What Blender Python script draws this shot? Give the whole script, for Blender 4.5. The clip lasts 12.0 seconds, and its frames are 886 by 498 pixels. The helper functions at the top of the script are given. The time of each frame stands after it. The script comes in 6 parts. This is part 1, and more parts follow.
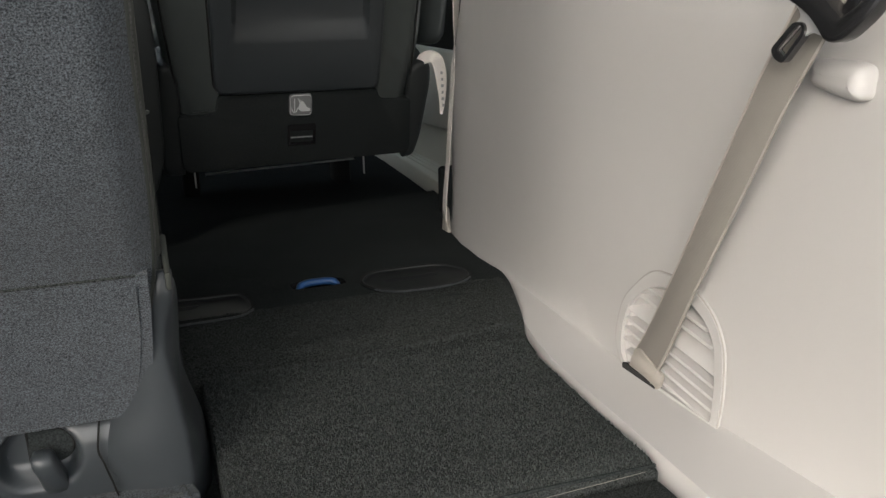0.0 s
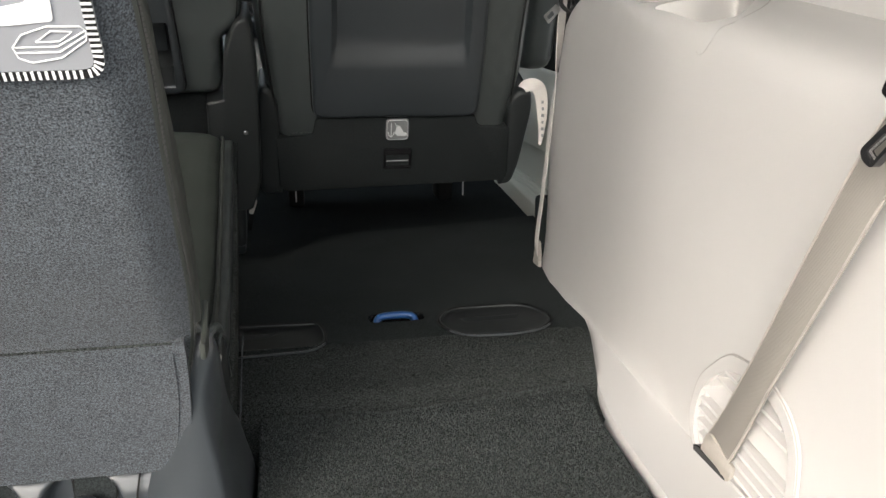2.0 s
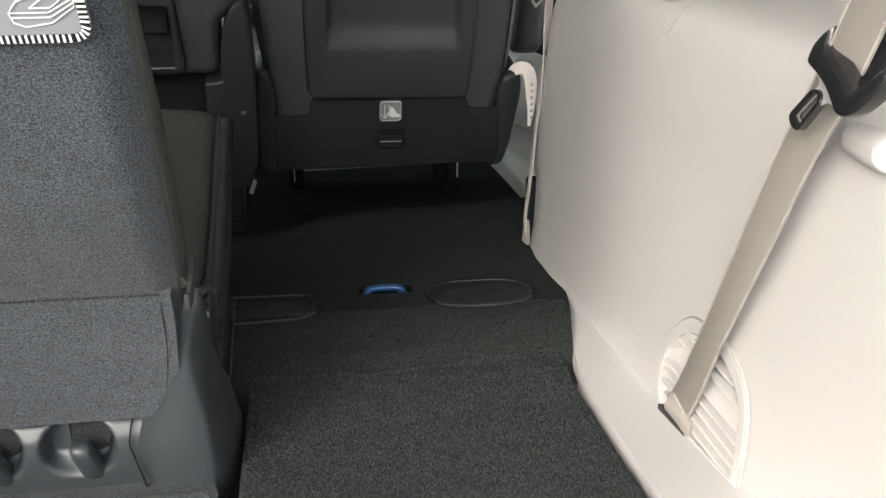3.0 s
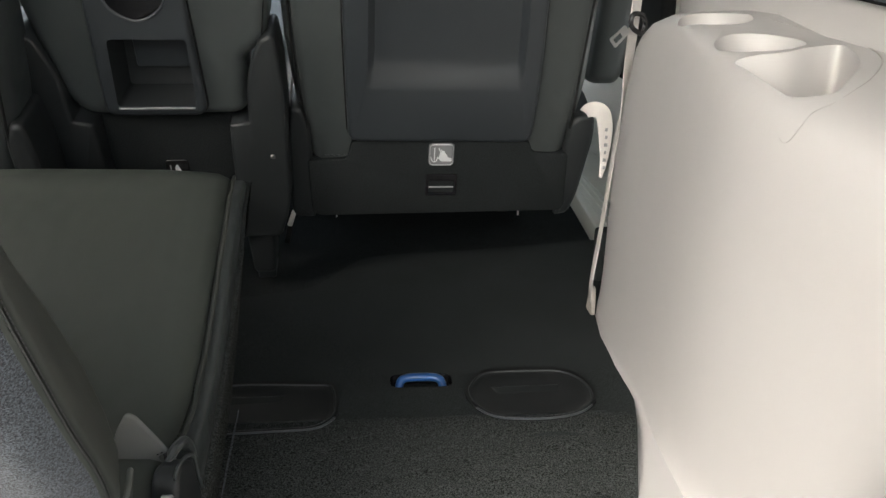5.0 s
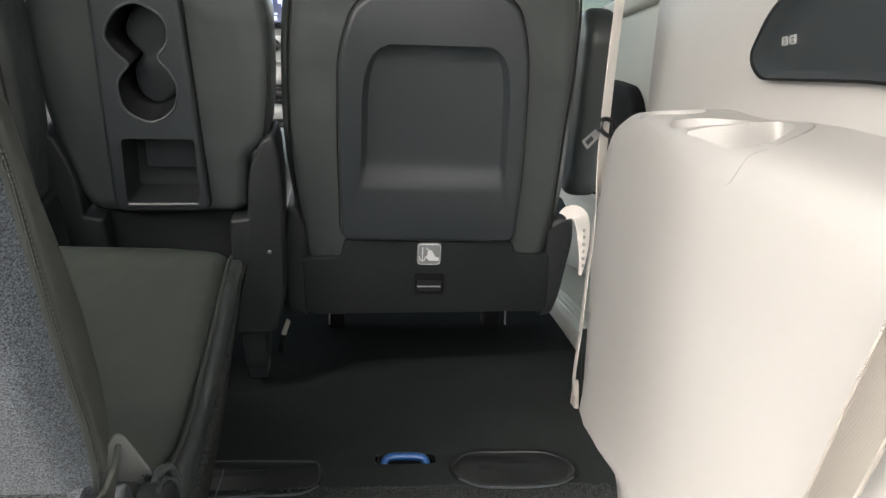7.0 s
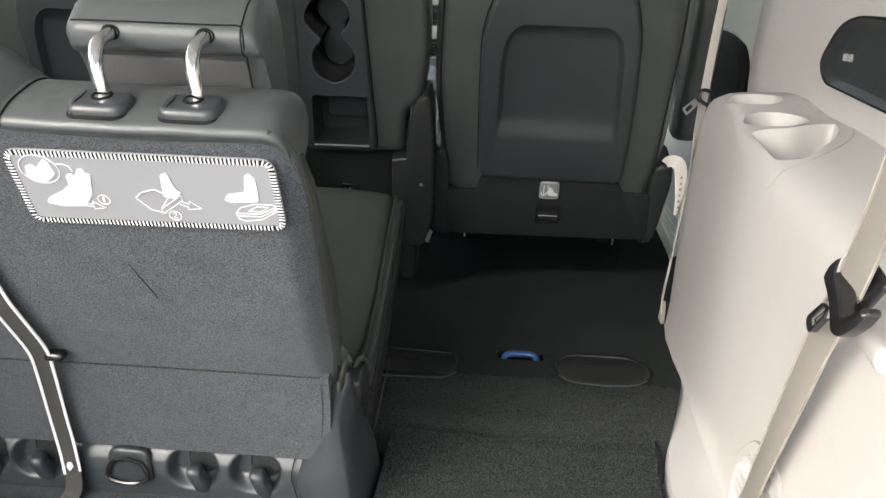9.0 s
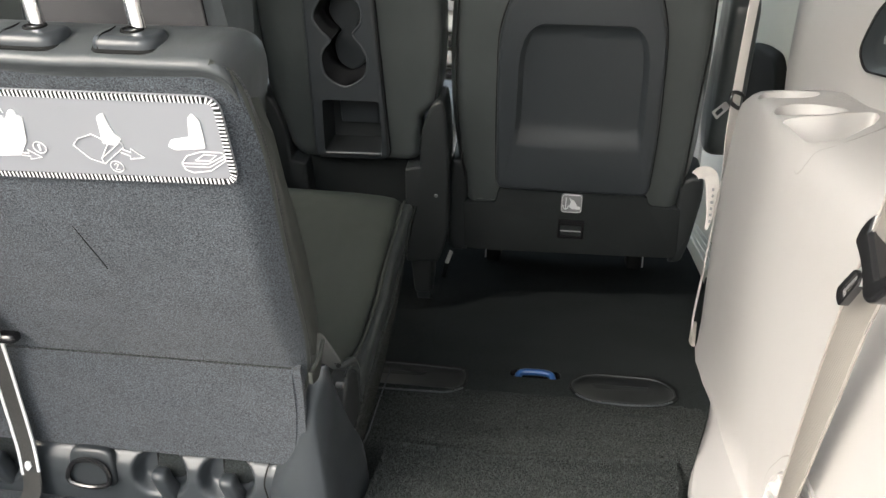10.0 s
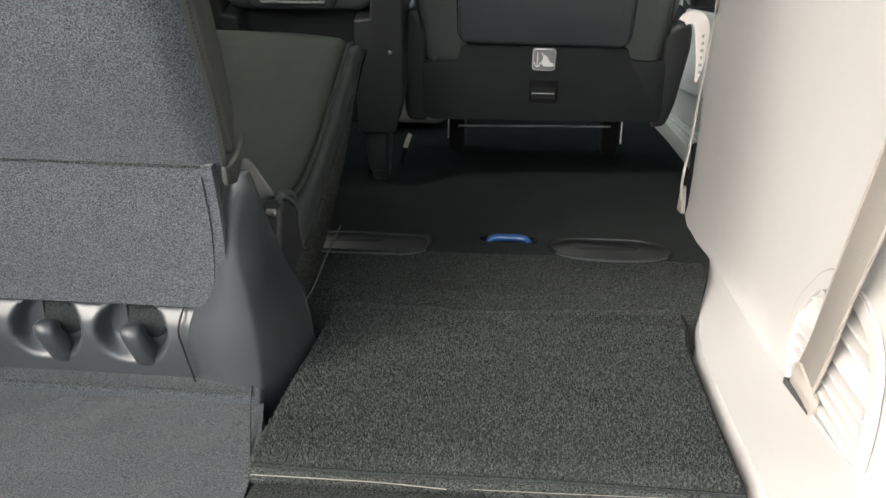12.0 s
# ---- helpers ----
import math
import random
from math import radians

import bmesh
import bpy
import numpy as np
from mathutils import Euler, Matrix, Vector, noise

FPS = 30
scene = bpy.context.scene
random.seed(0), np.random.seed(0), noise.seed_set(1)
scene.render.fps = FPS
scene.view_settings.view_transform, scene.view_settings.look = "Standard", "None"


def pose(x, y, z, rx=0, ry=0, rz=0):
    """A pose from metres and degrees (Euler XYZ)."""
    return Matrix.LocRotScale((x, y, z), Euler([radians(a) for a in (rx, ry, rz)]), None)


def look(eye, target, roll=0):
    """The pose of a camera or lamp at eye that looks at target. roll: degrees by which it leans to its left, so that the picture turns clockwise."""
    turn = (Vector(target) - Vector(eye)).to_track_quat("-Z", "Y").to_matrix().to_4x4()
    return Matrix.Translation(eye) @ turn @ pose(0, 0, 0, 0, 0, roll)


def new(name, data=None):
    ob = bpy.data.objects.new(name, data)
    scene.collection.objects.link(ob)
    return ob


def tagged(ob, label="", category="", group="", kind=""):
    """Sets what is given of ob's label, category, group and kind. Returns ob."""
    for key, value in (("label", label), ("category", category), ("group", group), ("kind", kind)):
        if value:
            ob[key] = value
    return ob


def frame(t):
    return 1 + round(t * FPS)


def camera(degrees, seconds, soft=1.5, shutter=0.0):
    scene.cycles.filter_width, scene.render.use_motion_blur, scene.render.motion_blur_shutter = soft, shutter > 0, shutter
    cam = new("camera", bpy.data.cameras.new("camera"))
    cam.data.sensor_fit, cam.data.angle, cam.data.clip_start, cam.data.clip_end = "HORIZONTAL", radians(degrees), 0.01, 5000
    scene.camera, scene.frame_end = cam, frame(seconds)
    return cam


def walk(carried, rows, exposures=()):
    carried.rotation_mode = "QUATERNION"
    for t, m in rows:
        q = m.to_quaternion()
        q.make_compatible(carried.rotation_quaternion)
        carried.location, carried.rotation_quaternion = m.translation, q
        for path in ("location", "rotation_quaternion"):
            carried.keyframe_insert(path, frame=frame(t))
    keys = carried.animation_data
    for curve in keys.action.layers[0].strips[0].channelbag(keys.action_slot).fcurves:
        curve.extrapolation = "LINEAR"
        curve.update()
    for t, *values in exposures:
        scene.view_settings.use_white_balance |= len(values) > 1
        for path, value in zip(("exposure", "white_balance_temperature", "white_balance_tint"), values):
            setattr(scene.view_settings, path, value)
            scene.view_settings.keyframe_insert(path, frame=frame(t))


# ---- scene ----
cam = camera(56.0, 12.0)
PATH = [
    (0, (0.051, 0.129, 0.427), (0.701, 1.939, -0.122), -1.3),
    (0.5, (0.086, 0.27, 0.4), (0.732, 2.078, -0.16), -0.1),
    (1, (0.107, 0.299, 0.425), (0.604, 2.155, -0.131), 0.2),
    (1.5, (0.1, 0.261, 0.442), (0.493, 2.14, -0.118), 0.2),
    (2, (0.129, 0.162, 0.49), (0.496, 2.046, -0.073), 0.1),
    (2.5, (0.14, 0.102, 0.491), (0.506, 1.984, -0.079), 0.2),
    (2.7, (0.144, 0.096, 0.478), (0.508, 1.977, -0.095), 0.2),
    (4.3, (0.211, 0.207, 0.509), (0.385, 2.093, -0.134), 0.7),
    (4.5, (0.212, 0.252, 0.524), (0.39, 2.135, -0.126), 1.0),
    (5, (0.226, 0.344, 0.59), (0.399, 2.22, -0.08), 1.1),
    (5.5, (0.246, 0.383, 0.646), (0.427, 2.255, -0.036), 1.2),
    (5.7, (0.240, 0.389, 0.668), (0.428, 2.272, 0.093), 1.1),
    (6, (0.228, 0.39, 0.698), (0.427, 2.335, 0.275), 1.0),
    (6.5, (0.241, 0.335, 0.626), (0.433, 2.303, 0.328), 0.4),
    (7, (0.242, 0.247, 0.484), (0.417, 2.219, 0.202), 1.2),
    (7.2, (0.241, 0.188, 0.44), (0.412, 2.16, 0.153), 1.6),
    (8.8, (0.233, -0.091, 0.66), (0.162, 1.819, 0.071), 2.1),
    (9, (0.229, -0.079, 0.671), (0.113, 1.83, 0.086), 2.2),
    (9.5, (0.241, -0.056, 0.686), (0.046, 1.853, 0.122), 2.5),
    (10, (0.291, -0.001, 0.569), (0.06, 1.929, 0.1), 2.1),
    (10.5, (0.324, 0.077, 0.442), (0.084, 2.007, -0.025), 1.7),
    (11, (0.302, 0.134, 0.394), (0.072, 2.066, -0.069), 1.3),
    (11.5, (0.302, 0.165, 0.38), (0.137, 2.103, -0.085), 1.3),
    (12, (0.283, 0.155, 0.367), (0.148, 2.064, -0.214), 1.3),
]
walk(cam, [(t, look(eye, target, roll)) for t, eye, target, roll in PATH], [(0.0, 1.66), (0.5, 2.02), (1.0, 2.42), (2.0, 2.48), (2.5, 2.35), (4.5, 2.5), (5.0, 2.62), (6.0, 2.78), (6.8, 2.85), (9.0, 2.6), (11.0, 2.75), (12.0, 2.75)])

# ---- light: an overcast day, let in by the open tailgate and the glass ----
world = bpy.data.worlds.new("overcast_sky")
scene.world = world
world.use_nodes = True
wn = world.node_tree.nodes
sky = wn.new("ShaderNodeTexSky")
sky.sky_type, sky.sun_disc = "NISHITA", False
sky.sun_elevation, sky.sun_rotation = radians(33), radians(220)
sky.dust_density, sky.air_density, sky.ozone_density = 5.0, 1.45, 0.8
wn["Background"].inputs["Strength"].default_value = 0.14
haze = wn.new("ShaderNodeHueSaturation")
haze.inputs["Saturation"].default_value = 0.45
world.node_tree.links.new(sky.outputs["Color"], haze.inputs["Color"])
world.node_tree.links.new(haze.outputs["Color"], wn["Background"].inputs["Color"])
sun = new("sun", bpy.data.lights.new("sun", "SUN"))
sun.data.energy, sun.data.angle, sun.data.color = 0.46, radians(72), (0.875, 0.945, 1.0)
sun.matrix_world = look((-2.75, -2.95, 2.55), (0.2, 1.0, 0.3))


# ---- materials ----
def material(name, colour, rough=0.6, metal=0.0, grain=400.0, bump=0.15, depth=0.001, spread=0.12, cloud=6.0, spots=0.0, spec=0.5, sheen=0.0, coat=0.0, dent=0.0, sag=14.0):
    """A surface with fine grain in its relief and colour, and broad soft unevenness in tone and gloss."""
    m = bpy.data.materials.new(name)
    m.use_nodes = True
    nt = m.node_tree
    b = nt.nodes["Principled BSDF"]
    b.inputs["Roughness"].default_value, b.inputs["Metallic"].default_value = rough, metal
    b.inputs["Specular IOR Level"].default_value = spec
    b.inputs["Coat Weight"].default_value = coat
    if sheen:
        b.inputs["Sheen Weight"].default_value, b.inputs["Sheen Roughness"].default_value = sheen, 0.5
    tc = nt.nodes.new("ShaderNodeTexCoord")
    fine, broad = nt.nodes.new("ShaderNodeTexNoise"), nt.nodes.new("ShaderNodeTexNoise")
    fine.inputs["Scale"].default_value, fine.inputs["Detail"].default_value = grain, 3.0
    broad.inputs["Scale"].default_value, broad.inputs["Detail"].default_value = cloud, 4.0
    for n in (fine, broad):
        nt.links.new(tc.outputs["Object"], n.inputs["Vector"])
    mix = nt.nodes.new("ShaderNodeMix")
    mix.data_type = "RGBA"
    lo, hi = [c * (1 - spread) for c in colour], [min(1.0, c * (1 + spread)) for c in colour]
    mix.inputs["A"].default_value, mix.inputs["B"].default_value = (*lo, 1), (*hi, 1)
    nt.links.new(broad.outputs["Fac"], mix.inputs["Factor"])
    out = mix.outputs["Result"]
    if spots:
        ramp = nt.nodes.new("ShaderNodeMapRange")
        ramp.inputs["From Min"].default_value, ramp.inputs["From Max"].default_value = 0.36, 0.68
        ramp.inputs["To Min"].default_value, ramp.inputs["To Max"].default_value = 1 - spots, 1 + 1.3 * spots
        nt.links.new(fine.outputs["Fac"], ramp.inputs["Value"])
        mul = nt.nodes.new("ShaderNodeVectorMath")
        mul.operation = "SCALE"
        nt.links.new(out, mul.inputs[0])
        nt.links.new(ramp.outputs["Result"], mul.inputs["Scale"])
        out = mul.outputs["Vector"]
    nt.links.new(out, b.inputs["Base Color"])
    rr = nt.nodes.new("ShaderNodeMapRange")
    rr.inputs["To Min"].default_value, rr.inputs["To Max"].default_value = max(0.0, rough - 0.08), min(1.0, rough + 0.08)
    nt.links.new(broad.outputs["Fac"], rr.inputs["Value"])
    nt.links.new(rr.outputs["Result"], b.inputs["Roughness"])
    soft = None
    if dent:
        wide, soft = nt.nodes.new("ShaderNodeTexNoise"), nt.nodes.new("ShaderNodeBump")
        wide.inputs["Scale"].default_value, wide.inputs["Detail"].default_value = sag, 2.0
        soft.inputs["Strength"].default_value, soft.inputs["Distance"].default_value = 1.0, dent
        nt.links.new(tc.outputs["Object"], wide.inputs["Vector"])
        nt.links.new(wide.outputs["Fac"], soft.inputs["Height"])
        nt.links.new(soft.outputs["Normal"], b.inputs["Normal"])
    if bump:
        bp = nt.nodes.new("ShaderNodeBump")
        if soft:
            nt.links.new(soft.outputs["Normal"], bp.inputs["Normal"])
        bp.inputs["Strength"].default_value, bp.inputs["Distance"].default_value = bump, depth
        nt.links.new(fine.outputs["Fac"], bp.inputs["Height"])
        nt.links.new(bp.outputs["Normal"], b.inputs["Normal"])
    return m


def woven(name, colour, pitch, rough=0.7, contrast=0.5):
    """Webbing: two crossed waves make the weave."""
    m = material(name, colour, rough, grain=900, bump=0.0, spread=0.06)
    nt = m.node_tree
    b, tc = nt.nodes["Principled BSDF"], nt.nodes["Texture Coordinate"]
    add = nt.nodes.new("ShaderNodeMath")
    add.operation = "MULTIPLY"
    for i, axis in enumerate(("X", "Z")):
        w = nt.nodes.new("ShaderNodeTexWave")
        w.bands_direction = axis
        w.inputs["Scale"].default_value = pitch
        w.inputs["Distortion"].default_value = 1.0
        nt.links.new(tc.outputs["Object"], w.inputs["Vector"])
        nt.links.new(w.outputs["Fac"], add.inputs[i])
    bp = nt.nodes.new("ShaderNodeBump")
    bp.inputs["Strength"].default_value, bp.inputs["Distance"].default_value = contrast, 0.001
    nt.links.new(add.outputs["Value"], bp.inputs["Height"])
    nt.links.new(bp.outputs["Normal"], b.inputs["Normal"])
    return m


def glowing(name, colour, strength):
    m = bpy.data.materials.new(name)
    m.use_nodes = True
    b = m.node_tree.nodes["Principled BSDF"]
    b.inputs["Base Color"].default_value = (0.01, 0.01, 0.02, 1)
    b.inputs["Roughness"].default_value = 0.15
    b.inputs["Emission Color"].default_value = (*colour, 1)
    b.inputs["Emission Strength"].default_value = strength
    return m


def clear(name, tint):
    m = bpy.data.materials.new(name)
    m.use_nodes = True
    b = m.node_tree.nodes["Principled BSDF"]
    b.inputs["Base Color"].default_value = (*tint, 1)
    b.inputs["Roughness"].default_value = 0.02
    b.inputs["Transmission Weight"].default_value = 1.0
    b.inputs["IOR"].default_value = 1.05
    return m


LEATHER = material("dark_leather", (0.0385, 0.0445, 0.0445), 0.38, grain=520, bump=0.25, depth=0.0006, spread=0.22, cloud=5, spec=0.52, dent=0.008, sag=11)
LEATHER_OLIVE = material("cushion_leather", (0.0375, 0.0435, 0.0378), 0.45, grain=800, bump=0.12, depth=0.0006, spread=0.1, cloud=4, dent=0.007, sag=10)
LEATHER_BENCH = material("grey_bench_leather", (0.0545, 0.0602, 0.0632), 0.42, grain=520, bump=0.25, depth=0.0006, spread=0.16, cloud=6, spec=0.42, dent=0.006, sag=14)
# same leather as the top roll; the side's shade is put into the colour
LEATHER_SIDE = material("matt_shaded_side_leather", (0.033, 0.0365, 0.0328), 0.55, grain=700, bump=0.15, depth=0.0006, spread=0.1, cloud=5, spec=0.3)
PLASTIC = material("dark_plastic", (0.0218, 0.0258, 0.0290), 0.40, grain=900, bump=0.12, depth=0.0005, spread=0.16, spec=0.5)
PLASTIC_BLACK = material("black_plastic", (0.0145, 0.0168, 0.0178), 0.5, grain=900, bump=0.1, depth=0.0005, spread=0.1, spec=0.35)
PLASTIC_GREY = material("charcoal_plastic", (0.0312, 0.0360, 0.0405), 0.37, grain=900, bump=0.12, depth=0.0005, spread=0.12, spec=0.45)
PLASTIC_GLOSS = material("black_gloss_plastic", (0.012, 0.012, 0.013), 0.2, grain=500, bump=0.02, spread=0.1)
RUBBER_SHEEN = material("smooth_black_rubber", (0.0100, 0.0112, 0.0118), 0.42, grain=240, bump=0.12, depth=0.0008, spread=0.35, cloud=18, spec=0.4)
RUBBER = material("black_rubber", (0.0062, 0.0070, 0.0073), 0.75, grain=600, bump=0.1, depth=0.0006, spread=0.2, spec=0.15)
TRIM = material("ivory_trim_plastic", (0.388, 0.379, 0.371), 0.5, grain=1100, bump=0.05, depth=0.0004, spread=0.035, cloud=3, dent=0.004, sag=6)
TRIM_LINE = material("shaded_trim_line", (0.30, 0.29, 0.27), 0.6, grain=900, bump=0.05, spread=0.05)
# greenish cast of light through the tinted glass is put into this colour
DOOR_TRIM = material("door_trim_glass_tinted", (0.50, 0.515, 0.47), 0.5, grain=1000, bump=0.05, depth=0.0004, spread=0.04, cloud=4)
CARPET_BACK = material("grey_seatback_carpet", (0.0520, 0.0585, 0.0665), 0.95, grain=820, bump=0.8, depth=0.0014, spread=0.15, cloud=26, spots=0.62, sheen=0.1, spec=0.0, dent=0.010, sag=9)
# seat-back carpet again, darker: its shade by the floor is in the colour
CARPET_LEDGE = material("shaded_ledge_carpet", (0.0358, 0.0412, 0.0462), 0.95, grain=820, bump=0.8, depth=0.0014, spread=0.15, cloud=26, spots=0.62, sheen=0.1, spec=0.0, dent=0.010, sag=9)
CARPET_MAT = material("charcoal_cargo_carpet", (0.0325, 0.0358, 0.0358), 0.95, grain=900, bump=0.6, depth=0.002, spread=0.2, cloud=16, spots=0.7, spec=0.0)
CARPET_FLOOR = material("black_floor_carpet", (0.0205, 0.0232, 0.0238), 0.95, grain=600, bump=0.4, depth=0.0012, spread=0.2, cloud=7, spots=0.35, spec=0.0)
CARPET_SKIRT = material("black_skirt_carpet", (0.0178, 0.0200, 0.0206), 0.95, grain=500, bump=0.5, depth=0.0014, spread=0.2, cloud=9, spots=0.4, spec=0.0)
CARPET_PANEL = material("dark_panel_carpet", (0.0262, 0.0296, 0.0298), 0.95, grain=600, bump=0.4, depth=0.0012, spread=0.2, cloud=7, spots=0.35, spec=0.0)
CARPET_FOLD = material("dark_fold_carpet", (0.0305, 0.0333, 0.0327), 0.95, grain=520, bump=0.5, depth=0.002, spread=0.15, cloud=9, spots=0.7, spec=0.0)
CARPET_PILE = material("charcoal_pile", (0.0315, 0.0350, 0.0348), 0.95, grain=420, bump=0.0, spread=0.1, cloud=30, spec=0.0)
_nt = CARPET_PILE.node_tree
_geo, _rng, _mul = _nt.nodes.new("ShaderNodeNewGeometry"), _nt.nodes.new("ShaderNodeMapRange"), _nt.nodes.new("ShaderNodeVectorMath")
_rng.inputs["To Min"].default_value, _rng.inputs["To Max"].default_value = 0.45, 1.75
_mul.operation = "SCALE"
_src = _nt.nodes["Principled BSDF"].inputs["Base Color"].links[0].from_socket
_nt.links.new(_geo.outputs["Random Per Island"], _rng.inputs["Value"])
_nt.links.new(_src, _mul.inputs[0])
_nt.links.new(_rng.outputs["Result"], _mul.inputs["Scale"])
_nt.links.new(_mul.outputs["Vector"], _nt.nodes["Principled BSDF"].inputs["Base Color"])
# paler than the leather: light caught by its underside is put into the colour
LIT_UNDERSIDE = material("lit_cover_underside", (0.135, 0.14, 0.132), 0.65, grain=900, bump=0.2, spread=0.08)
CHROME = material("polished_steel", (0.75, 0.75, 0.76), 0.12, metal=1.0, grain=300, bump=0.01, spread=0.03)
STEEL = material("bright_steel", (0.6, 0.6, 0.6), 0.3, metal=1.0, grain=500, bump=0.05, spread=0.08)
STEEL_DULL = material("dull_steel", (0.22, 0.22, 0.22), 0.45, metal=1.0, grain=500, bump=0.05, spread=0.08)
BELT = woven("beige_webbing", (0.172, 0.159, 0.144), 420, 0.75, 0.2)
BELT_FOLD = woven("rough_fold_webbing", (0.33, 0.305, 0.275), 170, 0.7, 1.0)
BELT_PALE = woven("pale_webbing", (0.62, 0.59, 0.56), 300)
STRAP_GREY = woven("dark_strap_webbing", (0.036, 0.036, 0.034), 420)
CLOTH = woven("ribbed_grey_cloth", (0.060, 0.060, 0.064), 700, 0.8, 0.6)
WHITE = material("white_print", (0.58, 0.59, 0.60), 0.6, grain=500, bump=0.03, spread=0.03)
TAG_GREY = material("grey_woven_tag", (0.195, 0.202, 0.220), 0.7, grain=1200, bump=0.2, depth=0.0005, spread=0.05)
LABEL_GREY = material("silver_label", (0.16, 0.165, 0.17), 0.4, grain=900, bump=0.05, spread=0.1)
BLUE = material("blue_plastic_handle", (0.01152, 0.0576, 0.18), 0.3, grain=700, bump=0.05, spread=0.1)
THREAD = material("dark_thread", (0.011, 0.011, 0.011), 0.85, grain=900, bump=0.2, spec=0.1)
STRAW = material("pale_frayed_thread", (0.13, 0.128, 0.115), 0.8, grain=900, bump=0.2)
THREAD_GREY = material("grey_thread", (0.06, 0.06, 0.06), 0.8, grain=900, bump=0.2)
DASH_PALE = material("pale_dash_vinyl", (0.50, 0.49, 0.47), 0.5, grain=700, bump=0.1, spread=0.04)
GUIDE_GREY = material("grey_guide_plastic", (0.26, 0.265, 0.27), 0.4, grain=600, bump=0.03, spread=0.05)
SILVER = material("satin_silver_plastic", (0.55, 0.55, 0.55), 0.35, metal=0.6, grain=600, bump=0.03, spread=0.05)
SCREEN = glowing("lit_blue_screen", (0.03, 0.06, 0.26), 0.08)
SCREEN_MARK = glowing("lit_screen_marks", (0.5, 0.6, 0.9), 0.4)
SCREEN_RED = glowing("lit_red_mark", (0.7, 0.08, 0.08), 0.15)
GLASS = clear("clear_glass", (0.86, 0.93, 0.89))
GLASS_DARK = clear("privacy_glass", (0.085, 0.105, 0.094))
# out of view; its paleness is raised to bounce light downwards
HEADLINER = material("pale_headliner_cloth", (0.72, 0.71, 0.69), 0.9, grain=900, bump=0.2, spread=0.04)
BODY = material("pale_body_paint", (0.5, 0.5, 0.5), 0.3, grain=300, bump=0.0, spread=0.03, coat=0.5)
# ground out of view, brightened to throw light up at the seat backs
CONCRETE = material("grey_bounce_ground", (0.42, 0.42, 0.41), 0.9, grain=60, bump=0.4, depth=0.01, spread=0.15, cloud=0.7)


# ---- mesh tools ----
def link(name, bm, mat, m=None, smooth=35):
    """One mesh object from a bmesh, smooth but for edges sharper than that many degrees."""
    bmesh.ops.recalc_face_normals(bm, faces=bm.faces)
    me = bpy.data.meshes.new(name)
    bm.to_mesh(me)
    bm.free()
    me.materials.append(mat)
    for p in me.polygons:
        p.use_smooth = True
    me.set_sharp_from_angle(angle=radians(smooth))
    ob = new(name, me)
    if m is not None:
        ob.matrix_world = m
    return ob


def part(name, bm, mat, parent, label="", smooth=35):
    ob = link(name, bm, mat, None, smooth)
    ob.parent = parent
    if label:
        ob["label"] = label
    return ob


def thing(name, m, label, category, group="", kind=""):
    ob = new(name)
    ob.empty_display_size = 0.05
    ob.matrix_world = m
    return tagged(ob, label, category, group, kind)


def rounded(pts, r, n=5):
    """A closed outline with its corners rounded; r is one radius or one for each corner."""
    rs = r if isinstance(r, (list, tuple)) else [r] * len(pts)
    out = []
    for i, p in enumerate(pts):
        p, a, b = Vector(p), Vector(pts[i - 1]), Vector(pts[(i + 1) % len(pts)])
        u, v = a - p, b - p
        d = min(rs[i], 0.49 * u.length, 0.49 * v.length)
        if d < 1e-5:
            out.append(tuple(p))
            continue
        s, e = p + u.normalized() * d, p + v.normalized() * d
        for k in range(n + 1):
            t = k / n
            out.append(tuple(s * (1 - t) ** 2 + p * 2 * t * (1 - t) + e * t * t))
    return out


def circle(x, y, r, n=24, ry=None):
    ry = ry or r
    return [(x + r * math.cos(2 * math.pi * k / n), y + ry * math.sin(2 * math.pi * k / n)) for k in range(n)]


def slab(outline, d0, d1, bevel=0.0, seg=3, plane="xz", bm=None):
    """An outline drawn in one plane and thickened from d0 to d1 along the third axis, its rims rounded."""
    bm0 = bmesh.new()
    put = {"xz": lambda a, b, d: (a, d, b), "xy": lambda a, b, d: (a, b, d), "yz": lambda a, b, d: (d, a, b)}[plane]
    d0, d1 = min(d0, d1), max(d0, d1)
    if bevel:
        h = min(bevel, 0.49 * (d1 - d0))
        turns = [0.5 * math.pi * k / seg for k in range(seg + 1)]
        half = [(bevel * (1 - math.sin(a)), h * (1 - math.cos(a))) for a in turns]
        rings = [[put(*p, d0 + e) for p in inset(outline, i)] for i, e in half] + [[put(*p, d1 - e) for p in inset(outline, i)] for i, e in half[::-1]]
        solid = loft(rings)
        bmesh.ops.remove_doubles(solid, verts=solid.verts, dist=2e-5)
        return merge(bm, solid)
    lo, hi = [bm0.verts.new(put(*p, d0)) for p in outline], [bm0.verts.new(put(*p, d1)) for p in outline]
    n = len(outline)
    caps = [bm0.faces.new(lo), bm0.faces.new(hi[::-1])]
    for i in range(n):
        bm0.faces.new((lo[i], lo[i - 1], hi[i - 1], hi[i]))
    return merge(bm, bm0)


